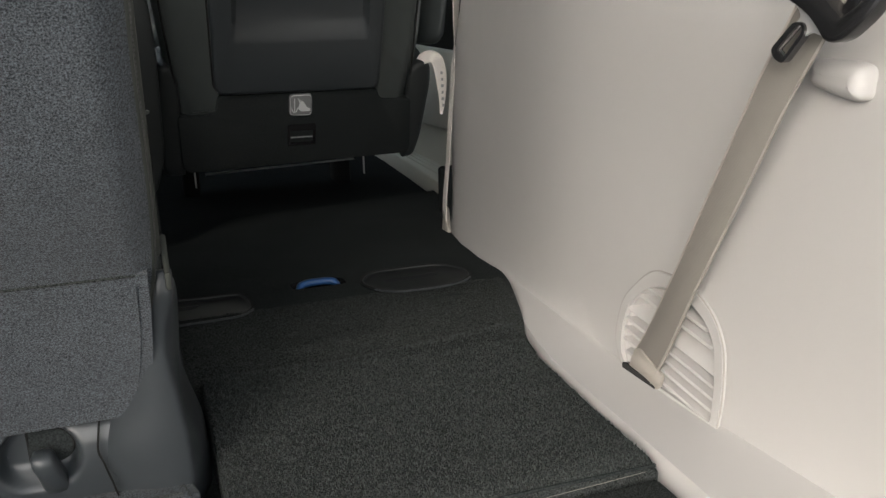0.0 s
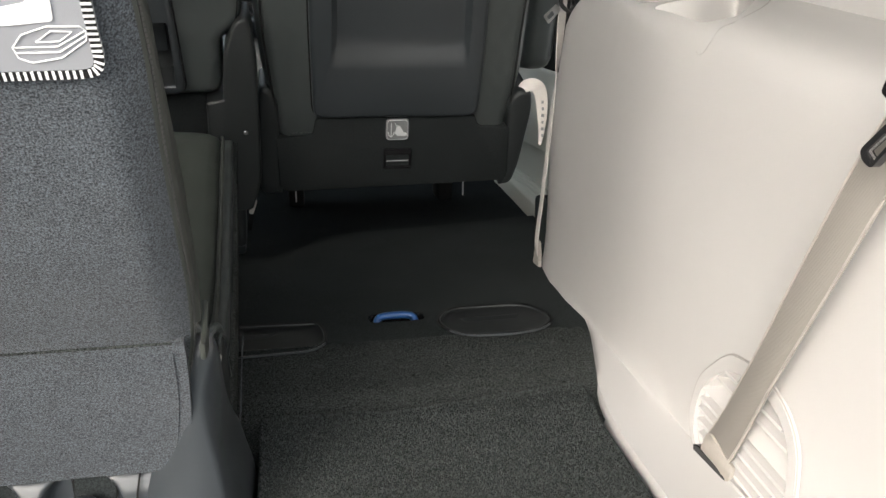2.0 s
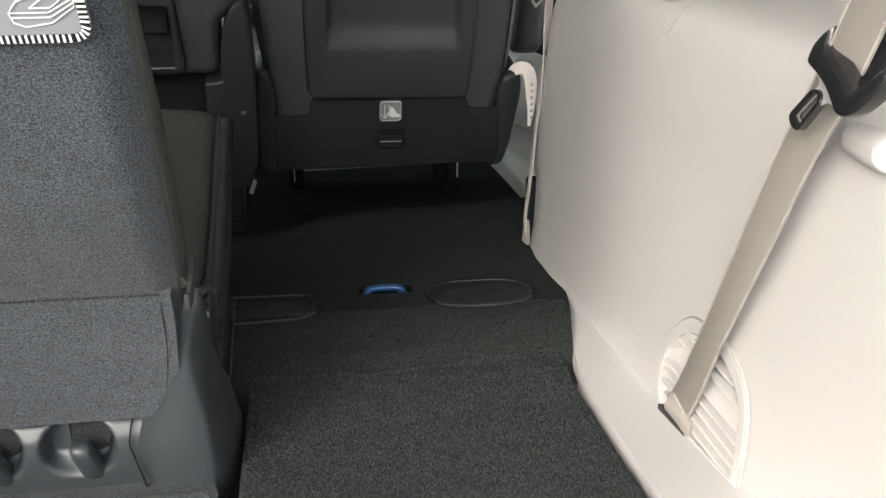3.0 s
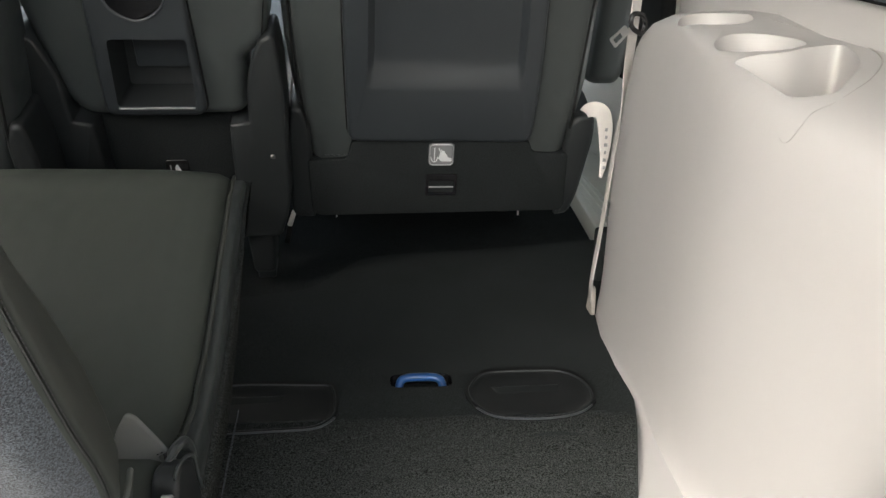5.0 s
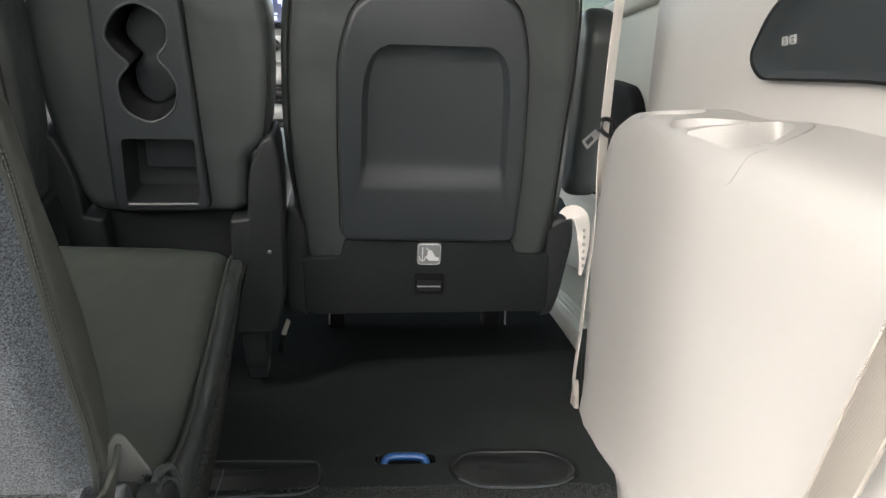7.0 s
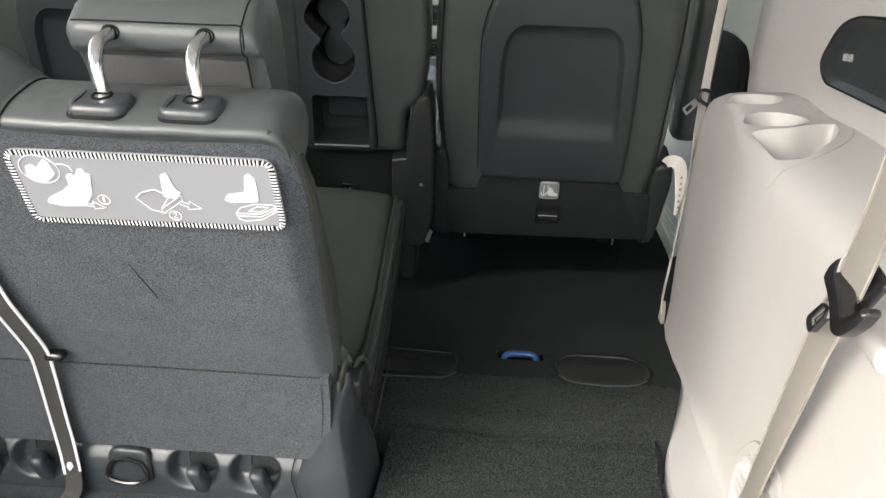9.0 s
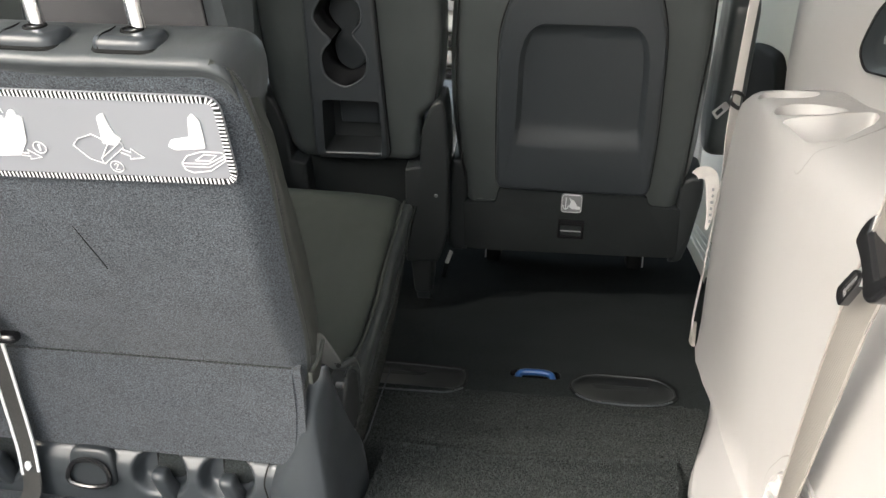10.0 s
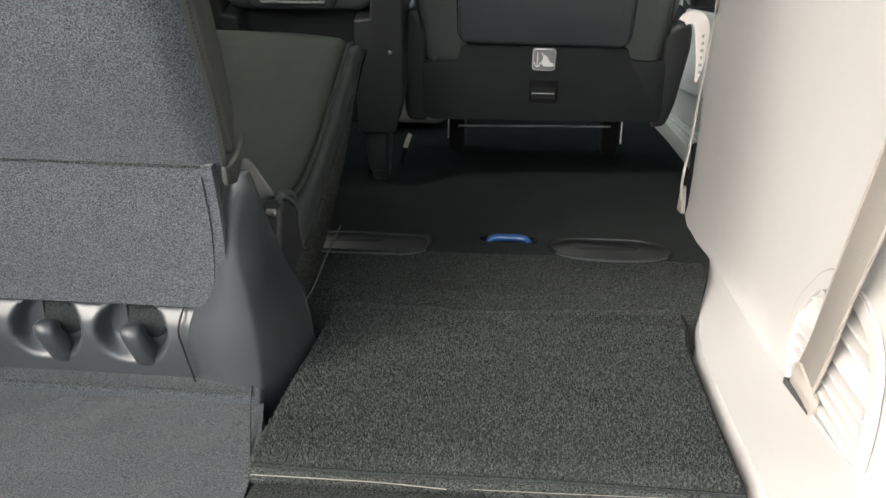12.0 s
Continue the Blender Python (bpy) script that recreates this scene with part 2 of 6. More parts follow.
def inset(outline, d):
    """The outline drawn inwards by d, its tight corners closed up."""
    n = len(outline)
    area = sum(outline[i - 1][0] * outline[i][1] - outline[i][0] * outline[i - 1][1] for i in range(n))
    s = 1.0 if area > 0 else -1.0
    out = []
    for i in range(n):
        a, p, b = Vector(outline[i - 1]), Vector(outline[i]), Vector(outline[(i + 1) % n])
        u, v = (p - a), (b - p)
        u, v = (u.normalized() if u.length > 1e-9 else v.normalized()), (v.normalized() if v.length > 1e-9 else u.normalized())
        m = Vector((-u.y - v.y, u.x + v.x)) * s
        m = m.normalized() if m.length > 1e-6 else Vector((-u.y, u.x)) * s
        k = max(0.5, m.dot(Vector((-u.y, u.x)) * s))
        out.append(p + m * (d / k))
    for _ in range(12):
        for i in range(n):
            o = Vector(outline[i]) - Vector(outline[i - 1])
            if (out[i] - out[i - 1]).dot(o) < 0:
                mid = (out[i] + out[i - 1]) / 2
                out[i], out[i - 1] = mid.copy(), mid.copy()
    return [tuple(p) for p in out]


def merge(bm, extra):
    if bm is None:
        return extra
    me = bpy.data.meshes.new("tmp")
    extra.to_mesh(me)
    extra.free()
    bm.from_mesh(me)
    bpy.data.meshes.remove(me)
    return bm


def box(x0, x1, y0, y1, z0, z1, bevel=0.0, seg=2, bm=None):
    bm0 = bmesh.new()
    bmesh.ops.create_cube(bm0, size=1.0)
    bmesh.ops.scale(bm0, vec=(x1 - x0, y1 - y0, z1 - z0), verts=bm0.verts)
    bmesh.ops.translate(bm0, vec=((x0 + x1) / 2, (y0 + y1) / 2, (z0 + z1) / 2), verts=bm0.verts)
    if bevel:
        bmesh.ops.bevel(bm0, geom=list(bm0.edges), offset=bevel, segments=seg, profile=0.5, affect="EDGES", clamp_overlap=True)
    return merge(bm, bm0)


def smoothed(pts, n=6, closed=False):
    """A smooth line through the given points."""
    pts = [Vector(p) for p in pts]
    out, m = [], len(pts)
    for i in range(m if closed else m - 1):
        p1, p2 = pts[i], pts[(i + 1) % m]
        p0 = pts[i - 1] if (i > 0 or closed) else p1 * 2 - p2
        p3 = pts[(i + 2) % m] if (i + 2 < m or closed) else p2 * 2 - p1
        for k in range(n):
            t = k / n
            out.append(0.5 * (2 * p1 + (p2 - p0) * t + (2 * p0 - 5 * p1 + 4 * p2 - p3) * t * t + (3 * p1 - p0 - 3 * p2 + p3) * t ** 3))
    if not closed:
        out.append(pts[-1])
    return out


def tube(pts, r, n=10, bm=None, closed=False):
    """A round bar along a line."""
    bm0, rings = bmesh.new(), []
    pts = [Vector(p) for p in pts]
    m = len(pts)
    for i, p in enumerate(pts):
        a = pts[i - 1] if (i > 0 or closed) else p
        b = pts[(i + 1) % m] if (i < m - 1 or closed) else p
        d = (b - a).normalized()
        if i == 0:
            ref = Vector((0.13, 0.21, 0.97)) if abs(d.z) < 0.9 else Vector((0.97, 0.2, 0.1))
            u = d.cross(ref).normalized()
        else:
            u = (u - d * u.dot(d)).normalized()
        v = d.cross(u)
        rr = r[i] if isinstance(r, (list, tuple)) else r
        rings.append([bm0.verts.new(p + (u * math.cos(2 * math.pi * k / n) + v * math.sin(2 * math.pi * k / n)) * rr) for k in range(n)])
    for i in range(m if closed else m - 1):
        a, b = rings[i], rings[(i + 1) % m]
        for k in range(n):
            bm0.faces.new((a[k - 1], a[k], b[k], b[k - 1]))
    if not closed:
        bm0.faces.new(rings[0])
        bm0.faces.new(rings[-1][::-1])
    return merge(bm, bm0)


def stitches(path, r=0.0006, long=0.0036, gap=0.0022, bm=None):
    """A row of short thread stitches along a line."""
    bm = bm or bmesh.new()
    pts = [Vector(p) for p in path]
    run, left = [], 0.0
    for a, b in zip(pts, pts[1:]):
        d = (b - a).length
        s = left
        while s + long < d:
            run.append((a.lerp(b, s / d), a.lerp(b, (s + long) / d)))
            s += long + gap
        left = max(0.0, s - d)
    for a, b in run:
        u = (b - a).normalized()
        v = u.cross(Vector((0.1, 1, 0.2))).normalized() * r
        w = u.cross(v).normalized() * r
        ring = [[bm.verts.new(p + k) for k in (v, w, -v, -w)] for p in (a, b)]
        for k in range(4):
            bm.faces.new((ring[0][k - 1], ring[0][k], ring[1][k], ring[1][k - 1]))
    return bm


def pile(spots, r, h, seed):
    """Carpet pile: a small leaning tuft at each of the given spots."""
    rng = np.random.default_rng(seed)
    p = np.asarray(spots, float)
    n = len(p)
    turn = rng.uniform(0, 2 * math.pi, n)
    verts = np.empty((n, 4, 3))
    for k in range(3):
        a = turn + k * 2 * math.pi / 3
        verts[:, k] = p + np.stack([r * np.cos(a), r * np.sin(a), np.full(n, -0.0006)], 1)
    verts[:, 3] = p + np.stack([rng.normal(0, r * 0.8, n), rng.normal(0, r * 0.8, n), h * rng.uniform(0.6, 1.2, n)], 1)
    base = np.arange(n)[:, None] * 4
    faces = np.concatenate([base + np.array([[0, 1, 3]]), base + np.array([[1, 2, 3]]), base + np.array([[2, 0, 3]])])
    me = bpy.data.meshes.new("pile")
    me.from_pydata(verts.reshape(-1, 3).tolist(), [], faces.tolist())
    return me


def ribbon(pts, sides, width, thick, bm=None):
    """Flat webbing along a line; sides are the directions of its width at each point."""
    bm0, rings = bmesh.new(), []
    pts = [Vector(p) for p in pts]
    ws = width if isinstance(width, (list, tuple)) else [width] * len(pts)
    for i, p in enumerate(pts):
        d = (pts[min(i + 1, len(pts) - 1)] - pts[max(i - 1, 0)]).normalized()
        s = Vector(sides[i])
        s = (s - d * s.dot(d)).normalized()
        nrm = d.cross(s)
        w = ws[i]
        rings.append([bm0.verts.new(p + s * a * w / 2 + nrm * b * thick / 2) for a, b in ((-1, 0), (-0.92, 1), (0.92, 1), (1, 0), (0.92, -1), (-0.92, -1))])
    for a, b in zip(rings, rings[1:]):
        for k in range(6):
            bm0.faces.new((a[k - 1], a[k], b[k], b[k - 1]))
    bm0.faces.new(rings[0])
    bm0.faces.new(rings[-1][::-1])
    return merge(bm, bm0)


def loft(rings, cap=True, closed=True, bm=None):
    """Skin over rings of points, each ring of the same length."""
    bm0 = bmesh.new()
    vs = [[bm0.verts.new(p) for p in ring] for ring in rings]
    n = len(vs[0])
    for a, b in zip(vs, vs[1:]):
        for k in range(0 if closed else 1, n):
            bm0.faces.new((a[k - 1], a[k], b[k], b[k - 1]))
    if cap:
        bm0.faces.new(vs[0])
        bm0.faces.new(vs[-1][::-1])
    return merge(bm, bm0)


def plate(outer, holes, d0, d1, plane="xz", bm=None):
    """A flat plate with holes through it."""
    bm0, edges = bmesh.new(), []
    put = {"xz": lambda a, b, d: (a, d, b), "xy": lambda a, b, d: (a, b, d), "yz": lambda a, b, d: (d, a, b)}[plane]
    for loop in (outer, *holes):
        vs = [bm0.verts.new(put(*p, d0)) for p in loop]
        edges += [bm0.edges.new((vs[i - 1], vs[i])) for i in range(len(vs))]
    made = bmesh.ops.triangle_fill(bm0, use_beauty=True, use_dissolve=False, edges=edges)
    faces = [g for g in made["geom"] if isinstance(g, bmesh.types.BMFace)]
    ext = bmesh.ops.extrude_face_region(bm0, geom=faces)
    off = Vector(put(0, 0, d1 - d0))
    bmesh.ops.translate(bm0, vec=off, verts=[g for g in ext["geom"] if isinstance(g, bmesh.types.BMVert)])
    return merge(bm, bm0)


def well(outline, d0, depth, shrink=0.85, plane="xz", bm=None, steps=4, round_bottom=0.3):
    """The lining of a hollow: walls from the outline down to a smaller floor."""
    put = {"xz": lambda a, b, d: (a, d, b), "xy": lambda a, b, d: (a, b, d), "yz": lambda a, b, d: (d, a, b)}[plane]
    cx, cy = sum(p[0] for p in outline) / len(outline), sum(p[1] for p in outline) / len(outline)
    rings = []
    for k in range(steps + 1):
        t = k / steps
        s = 1 - (1 - shrink) * t
        rings.append([put(cx + (a - cx) * s, cy + (b - cy) * s, d0 + depth * t) for a, b in outline])
    s = shrink * (1 - round_bottom)
    rings.append([put(cx + (a - cx) * s, cy + (b - cy) * s, d0 + depth * 1.04) for a, b in outline])
    bm0 = bmesh.new()
    vs = [[bm0.verts.new(p) for p in ring] for ring in rings]
    for a, b in zip(vs, vs[1:]):
        for k in range(len(a)):
            bm0.faces.new((a[k - 1], a[k], b[k], b[k - 1]))
    bm0.faces.new(vs[-1])
    return merge(bm, bm0)


# ---- structure ----
def wall_inner(y):
    """How far the right bolster stands in at that length of the car."""
    ys = [0.0, 0.3, 0.65, 0.9, 1.2, 1.4, 1.56, 1.64, 1.70, 1.75, 1.79, 1.81]
    xs = [0.62, 0.61, 0.592, 0.578, 0.584, 0.597, 0.603, 0.615, 0.634, 0.665, 0.71, 0.76]
    return float(np.interp(y, ys, xs))


def wall_foot(y):
    ys = [0.0, 0.5, 0.73, 1.02, 1.09, 1.15, 1.257, 1.336, 1.45, 1.56]
    xs = [0.47, 0.48, 0.491, 0.503, 0.516, 0.532, 0.564, 0.585, 0.596, 0.602]
    return float(np.interp(y, ys, xs)) if y < 1.56 else wall_inner(y) - 0.002


def bolster_section(y):
    i, fx = wall_inner(y), min(wall_foot(y), wall_inner(y) - 0.002)
    top = 0.466 + 0.137 * max(-0.3, min(0.40, y - 1.05))
    top -= 1.2 * max(0.0, y - 1.44) ** 2 + 3.0 * max(0.0, y - 1.60) ** 2
    k = max(0.0, i - fx)
    r, e = float(np.interp(y, (1.15, 1.30), (1.0, 0.42))), float(np.interp(y, (1.15, 1.30), (1.0, 0.30)))
    low = 0.25 + 0.75 * max(0.0, min(1.0, (y - 0.98) / 0.15))
    tip = 0.042 * min(1.0, max(0.0, (y - 1.15) / 0.3)) * min(1.0, max(0.0, (1.78 - y) / 0.1))
    pts = [(0.80, -0.10), (fx, -0.10), (fx, -0.012), (fx + 0.08 * k, 0.0), (fx + 0.45 * k, 0.004 * low), (fx + 0.94 * k, 0.0095 * low), (i + 0.0008, 0.0165 * low), (i + 0.002, 0.06), (i, 0.15), (i - 0.002, 0.27),
           (i + 0.001, top - 0.11), (i + 0.003, top - 0.062), (i + 0.007, top - 0.032 * r), (i + 0.014, top - 0.012 * r), (i + 0.026, top), (i + 0.05, top + 0.009 * e), (i + 0.10, top + 0.017 * e), (0.80, top + 0.022 * e)]
    lean = 0.05 * max(0.0, min(1.0, (1.08 - y) / 0.12))
    return [(min(x + tip * max(0.0, z) + lean * max(0.0, min(z, 0.2)), 0.80), y, z) for x, z in pts]


def ledge_height(x, y):
    """The top of the bolster over a place in the plan."""
    sec = [(px, pz) for px, _, pz in bolster_section(y)[10:]]
    return float(np.interp(x, [p[0] for p in sec], [p[1] for p in sec]))


def applied_cut(ob, cutters):
    """Cuts hollows into a mesh for good."""
    for c in cutters:
        mod = ob.modifiers.new("cut", "BOOLEAN")
        mod.operation, mod.object, mod.solver = "DIFFERENCE", c, "EXACT"
    bpy.context.view_layer.update()
    me = bpy.data.meshes.new_from_object(ob.evaluated_get(bpy.context.evaluated_depsgraph_get()))
    ob.modifiers.clear()
    ob.data = me
    for c in cutters:
        bpy.data.objects.remove(c)
    for p in me.polygons:
        p.use_smooth = True
    me.set_sharp_from_angle(angle=radians(40))


VENT_OUTER = rounded([(0.098, 0.001), (0.113, 0.016), (0.121, 0.040), (0.111, 0.088), (0.068, 0.130), (0.048, 0.140), (-0.006, 0.143), (-0.052, 0.121), (-0.074, 0.092), (-0.080, 0.040), (-0.076, -0.003), (-0.070, -0.004)], [0.003, 0.01, 0.02, 0.02, 0.02, 0.02, 0.04, 0.03, 0.03, 0.03, 0.004, 0.002], 5)
VENT_INNER = rounded([(0.094, 0.008), (0.105, 0.020), (0.107, 0.050), (0.098, 0.082), (0.062, 0.116), (0.030, 0.126), (-0.010, 0.124), (-0.044, 0.109), (-0.061, 0.087), (-0.0665, 0.045), (-0.066, 0.004)], [0.004, 0.01, 0.01, 0.012, 0.02, 0.02, 0.03, 0.03, 0.02, 0.03, 0.004], 5)


def build_right_wall():
    ys = [-0.05, 0.2, 0.4, 0.6, 0.75, 0.9, 1.0, 1.06, 1.12, 1.18, 1.24, 1.30, 1.36, 1.42, 1.5, 1.56, 1.6, 1.64, 1.67, 1.70, 1.73, 1.76, 1.785, 1.80]
    bolster = link("wall_right_bolster", loft([bolster_section(y) for y in ys]), TRIM)
    cutters = []

    def cutter(outlines):
        bm = bmesh.new()
        vs = [[bm.verts.new(p) for p in o] for o in outlines]
        for a, b in zip(vs, vs[1:]):
            for k in range(len(a)):
                bm.faces.new((a[k - 1], a[k], b[k], b[k - 1]))
        bm.faces.new(vs[0])
        bm.faces.new(vs[-1][::-1])
        cutters.append(link("cutter", bm, TRIM))

    for cx, cy, rx, ry, sx, sy in ((0.671, 1.420, 0.046, 0.050, 0.08, 0.11), (0.665, 1.272, 0.049, 0.049, 0.09, 0.10)):
        base = ledge_height(cx, cy)
        steps = ((0.10, 1.5), (0.016, 1.10), (0.005, 1.025), (-0.004, 0.98), (-0.012, 0.965), (-0.095, 0.90), (-0.105, 0.80))
        turns = [2 * math.pi * k / 40 for k in range(40)]
        cutter([[(cx + rx * s * math.cos(a), cy + ry * s * math.sin(a), base + h + sy * ry * s * math.sin(a) + sx * rx * s * math.cos(a)) for a in turns] for h, s in steps])
    pocket = rounded([(0.6115, 1.214), (0.6095, 1.138), (0.6095, 1.078), (0.638, 1.056), (0.662, 1.080), (0.700, 1.122), (0.731, 1.188), (0.745, 1.242), (0.715, 1.232), (0.670, 1.209)], [0.006, 0.03, 0.012, 0.015, 0.02, 0.03, 0.03, 0.022, 0.02, 0.03], 6)
    px, py = 0.672, 1.150
    cutter([[(px + (x - px) * s, py + (y - py) * s, 0.4885 + h + (0.13 * (y - py) + 0.16 * (x - px)) * s) for x, y in pocket] for h, s in ((0.12, 1.10), (0.012, 1.025), (0.002, 1.0), (-0.006, 0.985), (-0.06, 0.93), (-0.135, 0.84), (-0.15, 0.70))])
    seat_vent = pose(0.5785, 0.846, 0.0, 0, 2.6, 1.2)
    cutter([[seat_vent @ Vector((d, oy + (y - oy) * s, oz + (z - oz) * s)) for y, z in VENT_INNER] for d, s, oy, oz in ((-0.02, 1.03, -0.03, 0.06), (0.0, 1.0, -0.03, 0.06), (0.022, 0.88, -0.05, 0.055))])
    applied_cut(bolster, cutters)
    tagged(bolster, "smooth ivory plastic wheel-arch trim with cup holders moulded in", "wall trim", kind="structure")
    # dark tube along the crease puts its shade in as colour, thickest where darkest
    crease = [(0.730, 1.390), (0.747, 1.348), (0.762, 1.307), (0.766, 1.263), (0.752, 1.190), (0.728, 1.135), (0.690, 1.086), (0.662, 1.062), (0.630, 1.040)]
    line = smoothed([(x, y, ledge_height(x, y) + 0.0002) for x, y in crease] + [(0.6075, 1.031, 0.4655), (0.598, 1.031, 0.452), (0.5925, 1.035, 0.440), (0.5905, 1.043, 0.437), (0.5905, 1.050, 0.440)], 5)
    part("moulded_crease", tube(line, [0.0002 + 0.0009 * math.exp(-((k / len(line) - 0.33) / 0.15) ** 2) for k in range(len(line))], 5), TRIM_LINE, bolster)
    # the upper quarter panel, over and behind the bolster
    rows = []
    for y in (-0.05, 0.4, 0.8, 1.2, 1.5, 1.70, 1.78, 1.815, 1.838, 1.850, 1.855):
        lean = 0.02 * max(0, 1 - y)
        turn = max(0.0, y - 1.75)
        x = 0.757 + lean + 3.0 * turn ** 2 * (1 if y < 1.845 else 2.2)
        rows.append([(x, y, 0.45), (x - 0.002, y, 0.56), (x + 0.004, y, 0.66), (x + 0.012, y, 0.78), (x + 0.024, y, 0.88), (x + 0.035, y, 0.95), (0.88, y, 0.95), (0.88, y, 0.45)])
    upper = link("wall_right", loft(rows), TRIM)
    tagged(upper, "smooth ivory plastic quarter panel above the wheel arch", "wall trim", kind="structure")
    # unseen window and pillars, added to let light onto the upper seats
    part("window_pillar", box(0.80, 0.88, 1.50, 1.855, 0.94, 1.26, 0.01, bm=box(0.80, 0.88, -0.05, 0.25, 0.94, 1.26, 0.01)), TRIM, upper)
    pane = part("window_pane", box(0.835, 0.84, 0.24, 1.51, 0.94, 1.26), GLASS_DARK, upper)
    pane.visible_shadow = False
    part("seam", tube(smoothed([(0.768, 1.795, 0.776), (0.766, 1.75, 0.782), (0.767, 1.62, 0.803), (0.769, 1.48, 0.825), (0.773, 1.30, 0.842), (0.777, 1.0, 0.850)]), 0.0014, 6), THREAD_GREY, upper)
    # dark recessed panel with two small marks
    vent = thing("side_panel", pose(0.744, 1.12, 0.60), "black plastic panel set into the ivory quarter trim", "panel")
    out = rounded([(0.225, -0.012), (0.165, 0.048), (0.10, 0.064), (-0.30, 0.060), (-0.30, -0.10), (-0.08, -0.062), (0.19, -0.043)], [0.03, 0.05, 0.06, 0.03, 0.03, 0.05, 0.025], 7)
    inn = [(a * 0.972 - 0.001, b * 0.94) for a, b in out]
    part("rim", plate(out, [inn], -0.003, 0.016, "yz"), PLASTIC_GLOSS, vent)
    part("face", well(inn, -0.002, 0.008, 0.80, "yz"), PLASTIC, vent)
    for k in (0, 1):
        y, w = 0.139 - k * 0.020, 0.0058 + 0.0008 * k
        sign = part("mark", plate(rounded([(y - w, -0.004), (y + w, -0.004), (y + w, 0.007), (y - w, 0.007)], 0.002), [rounded([(y - w + 0.0022, -0.0018), (y + w - 0.0022, -0.0018), (y + w - 0.0022, 0.0048), (y - w + 0.0022, 0.0048)], 0.0012)], 0.0035, 0.0062, "yz"), GUIDE_GREY, vent, "small pale printed sign")
        part("mark_bar", box(0.0036, 0.0060, y - 0.0022, y + 0.0016, 0.0002, 0.0026), GUIDE_GREY, sign)
    # round air outlet high on the panel
    outlet = thing("air_outlet", pose(0.775, 1.07, 0.83, 0, -4, 0), "round black air outlet in the ivory side trim", "air vent")
    part("ring", plate(circle(0, 0, 0.040, 28), [circle(0, 0, 0.031, 28)], -0.006, 0.006, "yz"), PLASTIC_GLOSS, outlet)
    for k in range(5):
        part("slat", box(-0.003, 0.004, -0.028, 0.028, -0.025 + k * 0.0115, -0.021 + k * 0.0115, 0.001, 1), PLASTIC, outlet)
    # vent grille low on the arch, behind the belt
    grille = thing("floor_vent", seat_vent, "ivory slatted vent moulded into the trim", "air vent")
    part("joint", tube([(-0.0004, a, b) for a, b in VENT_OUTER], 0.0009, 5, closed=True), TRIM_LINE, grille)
    part("frame", plate(inset(VENT_OUTER, 0.0012), [VENT_INNER], -0.0018, 0.004, "yz"), TRIM, grille, "", 60)
    part("backing", slab([(-0.05 + (y + 0.05) * 0.93, 0.055 + (z - 0.055) * 0.93) for y, z in VENT_INNER], 0.0185, 0.0215, 0, plane="yz"), TRIM, grille)
    edge = [Vector(p) for p in VENT_INNER]

    def span(z):
        hits = [a.x + (b.x - a.x) * (z - a.y) / (b.y - a.y) for a, b in zip(edge, edge[1:] + edge[:1]) if (a.y - z) * (b.y - z) < 0]
        return (min(hits), max(hits)) if hits else (-0.02, 0.02)
    for z, h in ((0.009, 0.010), (0.0225, 0.010), (0.036, 0.010), (0.0495, 0.010), (0.064, 0.018), (0.089, 0.010), (0.104, 0.009)):
        lo, hi = span(z + 0.004)
        lo, hi = lo - 0.001, hi - 0.002
        rings = [[(0.0195, y, z + 0.004 + t), (0.0012, y, z - 0.0012 + t), (-0.0006, y, z + 0.0004 + t), (0.0002, y, z + 0.0030 + t), (0.0195, y, z + h + t)] for y, t in ((lo, 0.13 * lo), ((lo + hi) / 2, 0.065 * (lo + hi)), (hi, 0.13 * hi))]
        part("slat", loft(rings), TRIM, grille, "", 50)
    # raised black slab: the darkness of the slot opening put into its colour
    part("belt_slot", slab(rounded([(0.028, -0.0045), (0.096, 0.0005), (0.098, 0.0085), (0.088, 0.0115), (0.028, 0.0085)], 0.002), -0.004, 0.012, 0.001, 1, "yz"), PLASTIC_GLOSS, grille)
    knob = link("belt_clip", slab(rounded([(0.643, 0.349), (0.643, 0.377), (0.660, 0.381), (0.700, 0.382), (0.702, 0.359), (0.662, 0.350)], [0.012, 0.012, 0.012, 0.010, 0.010, 0.012], 6), 0.586, 0.63, 0.012, 6, "yz"), TRIM)
    tagged(knob, "small ivory plastic belt clip on the trim", "clip")
    return bolster


PAD_A = rounded([(0.354, 1.385), (0.385, 1.452), (0.515, 1.452), (0.542, 1.400), (0.537, 1.335), (0.502, 1.293), (0.452, 1.283), (0.385, 1.289), (0.360, 1.33)], [0.03, 0.03, 0.035, 0.035, 0.035, 0.03, 0.05, 0.03, 0.03], 7)
PAD_B = rounded([(-0.02, 1.41), (0.03, 1.428), (0.172, 1.417), (0.181, 1.372), (0.180, 1.305), (0.158, 1.275), (0.02, 1.268), (-0.02, 1.27)], [0.02, 0.03, 0.012, 0.03, 0.02, 0.02, 0.02, 0.02], 7)
HANDLE_HOLE = rounded([(0.252, 1.400), (0.342, 1.400), (0.342, 1.446), (0.252, 1.446)], 0.015, 4)


def rise(y):
    """The floor panel climbs gently towards the folded seat."""
    return 0.012 * max(0.0, min(1.0, (1.445 - y) / 0.155))


def raised(bm):
    for v in bm.verts:
        v.co.z += rise(v.co.y)
    return bm


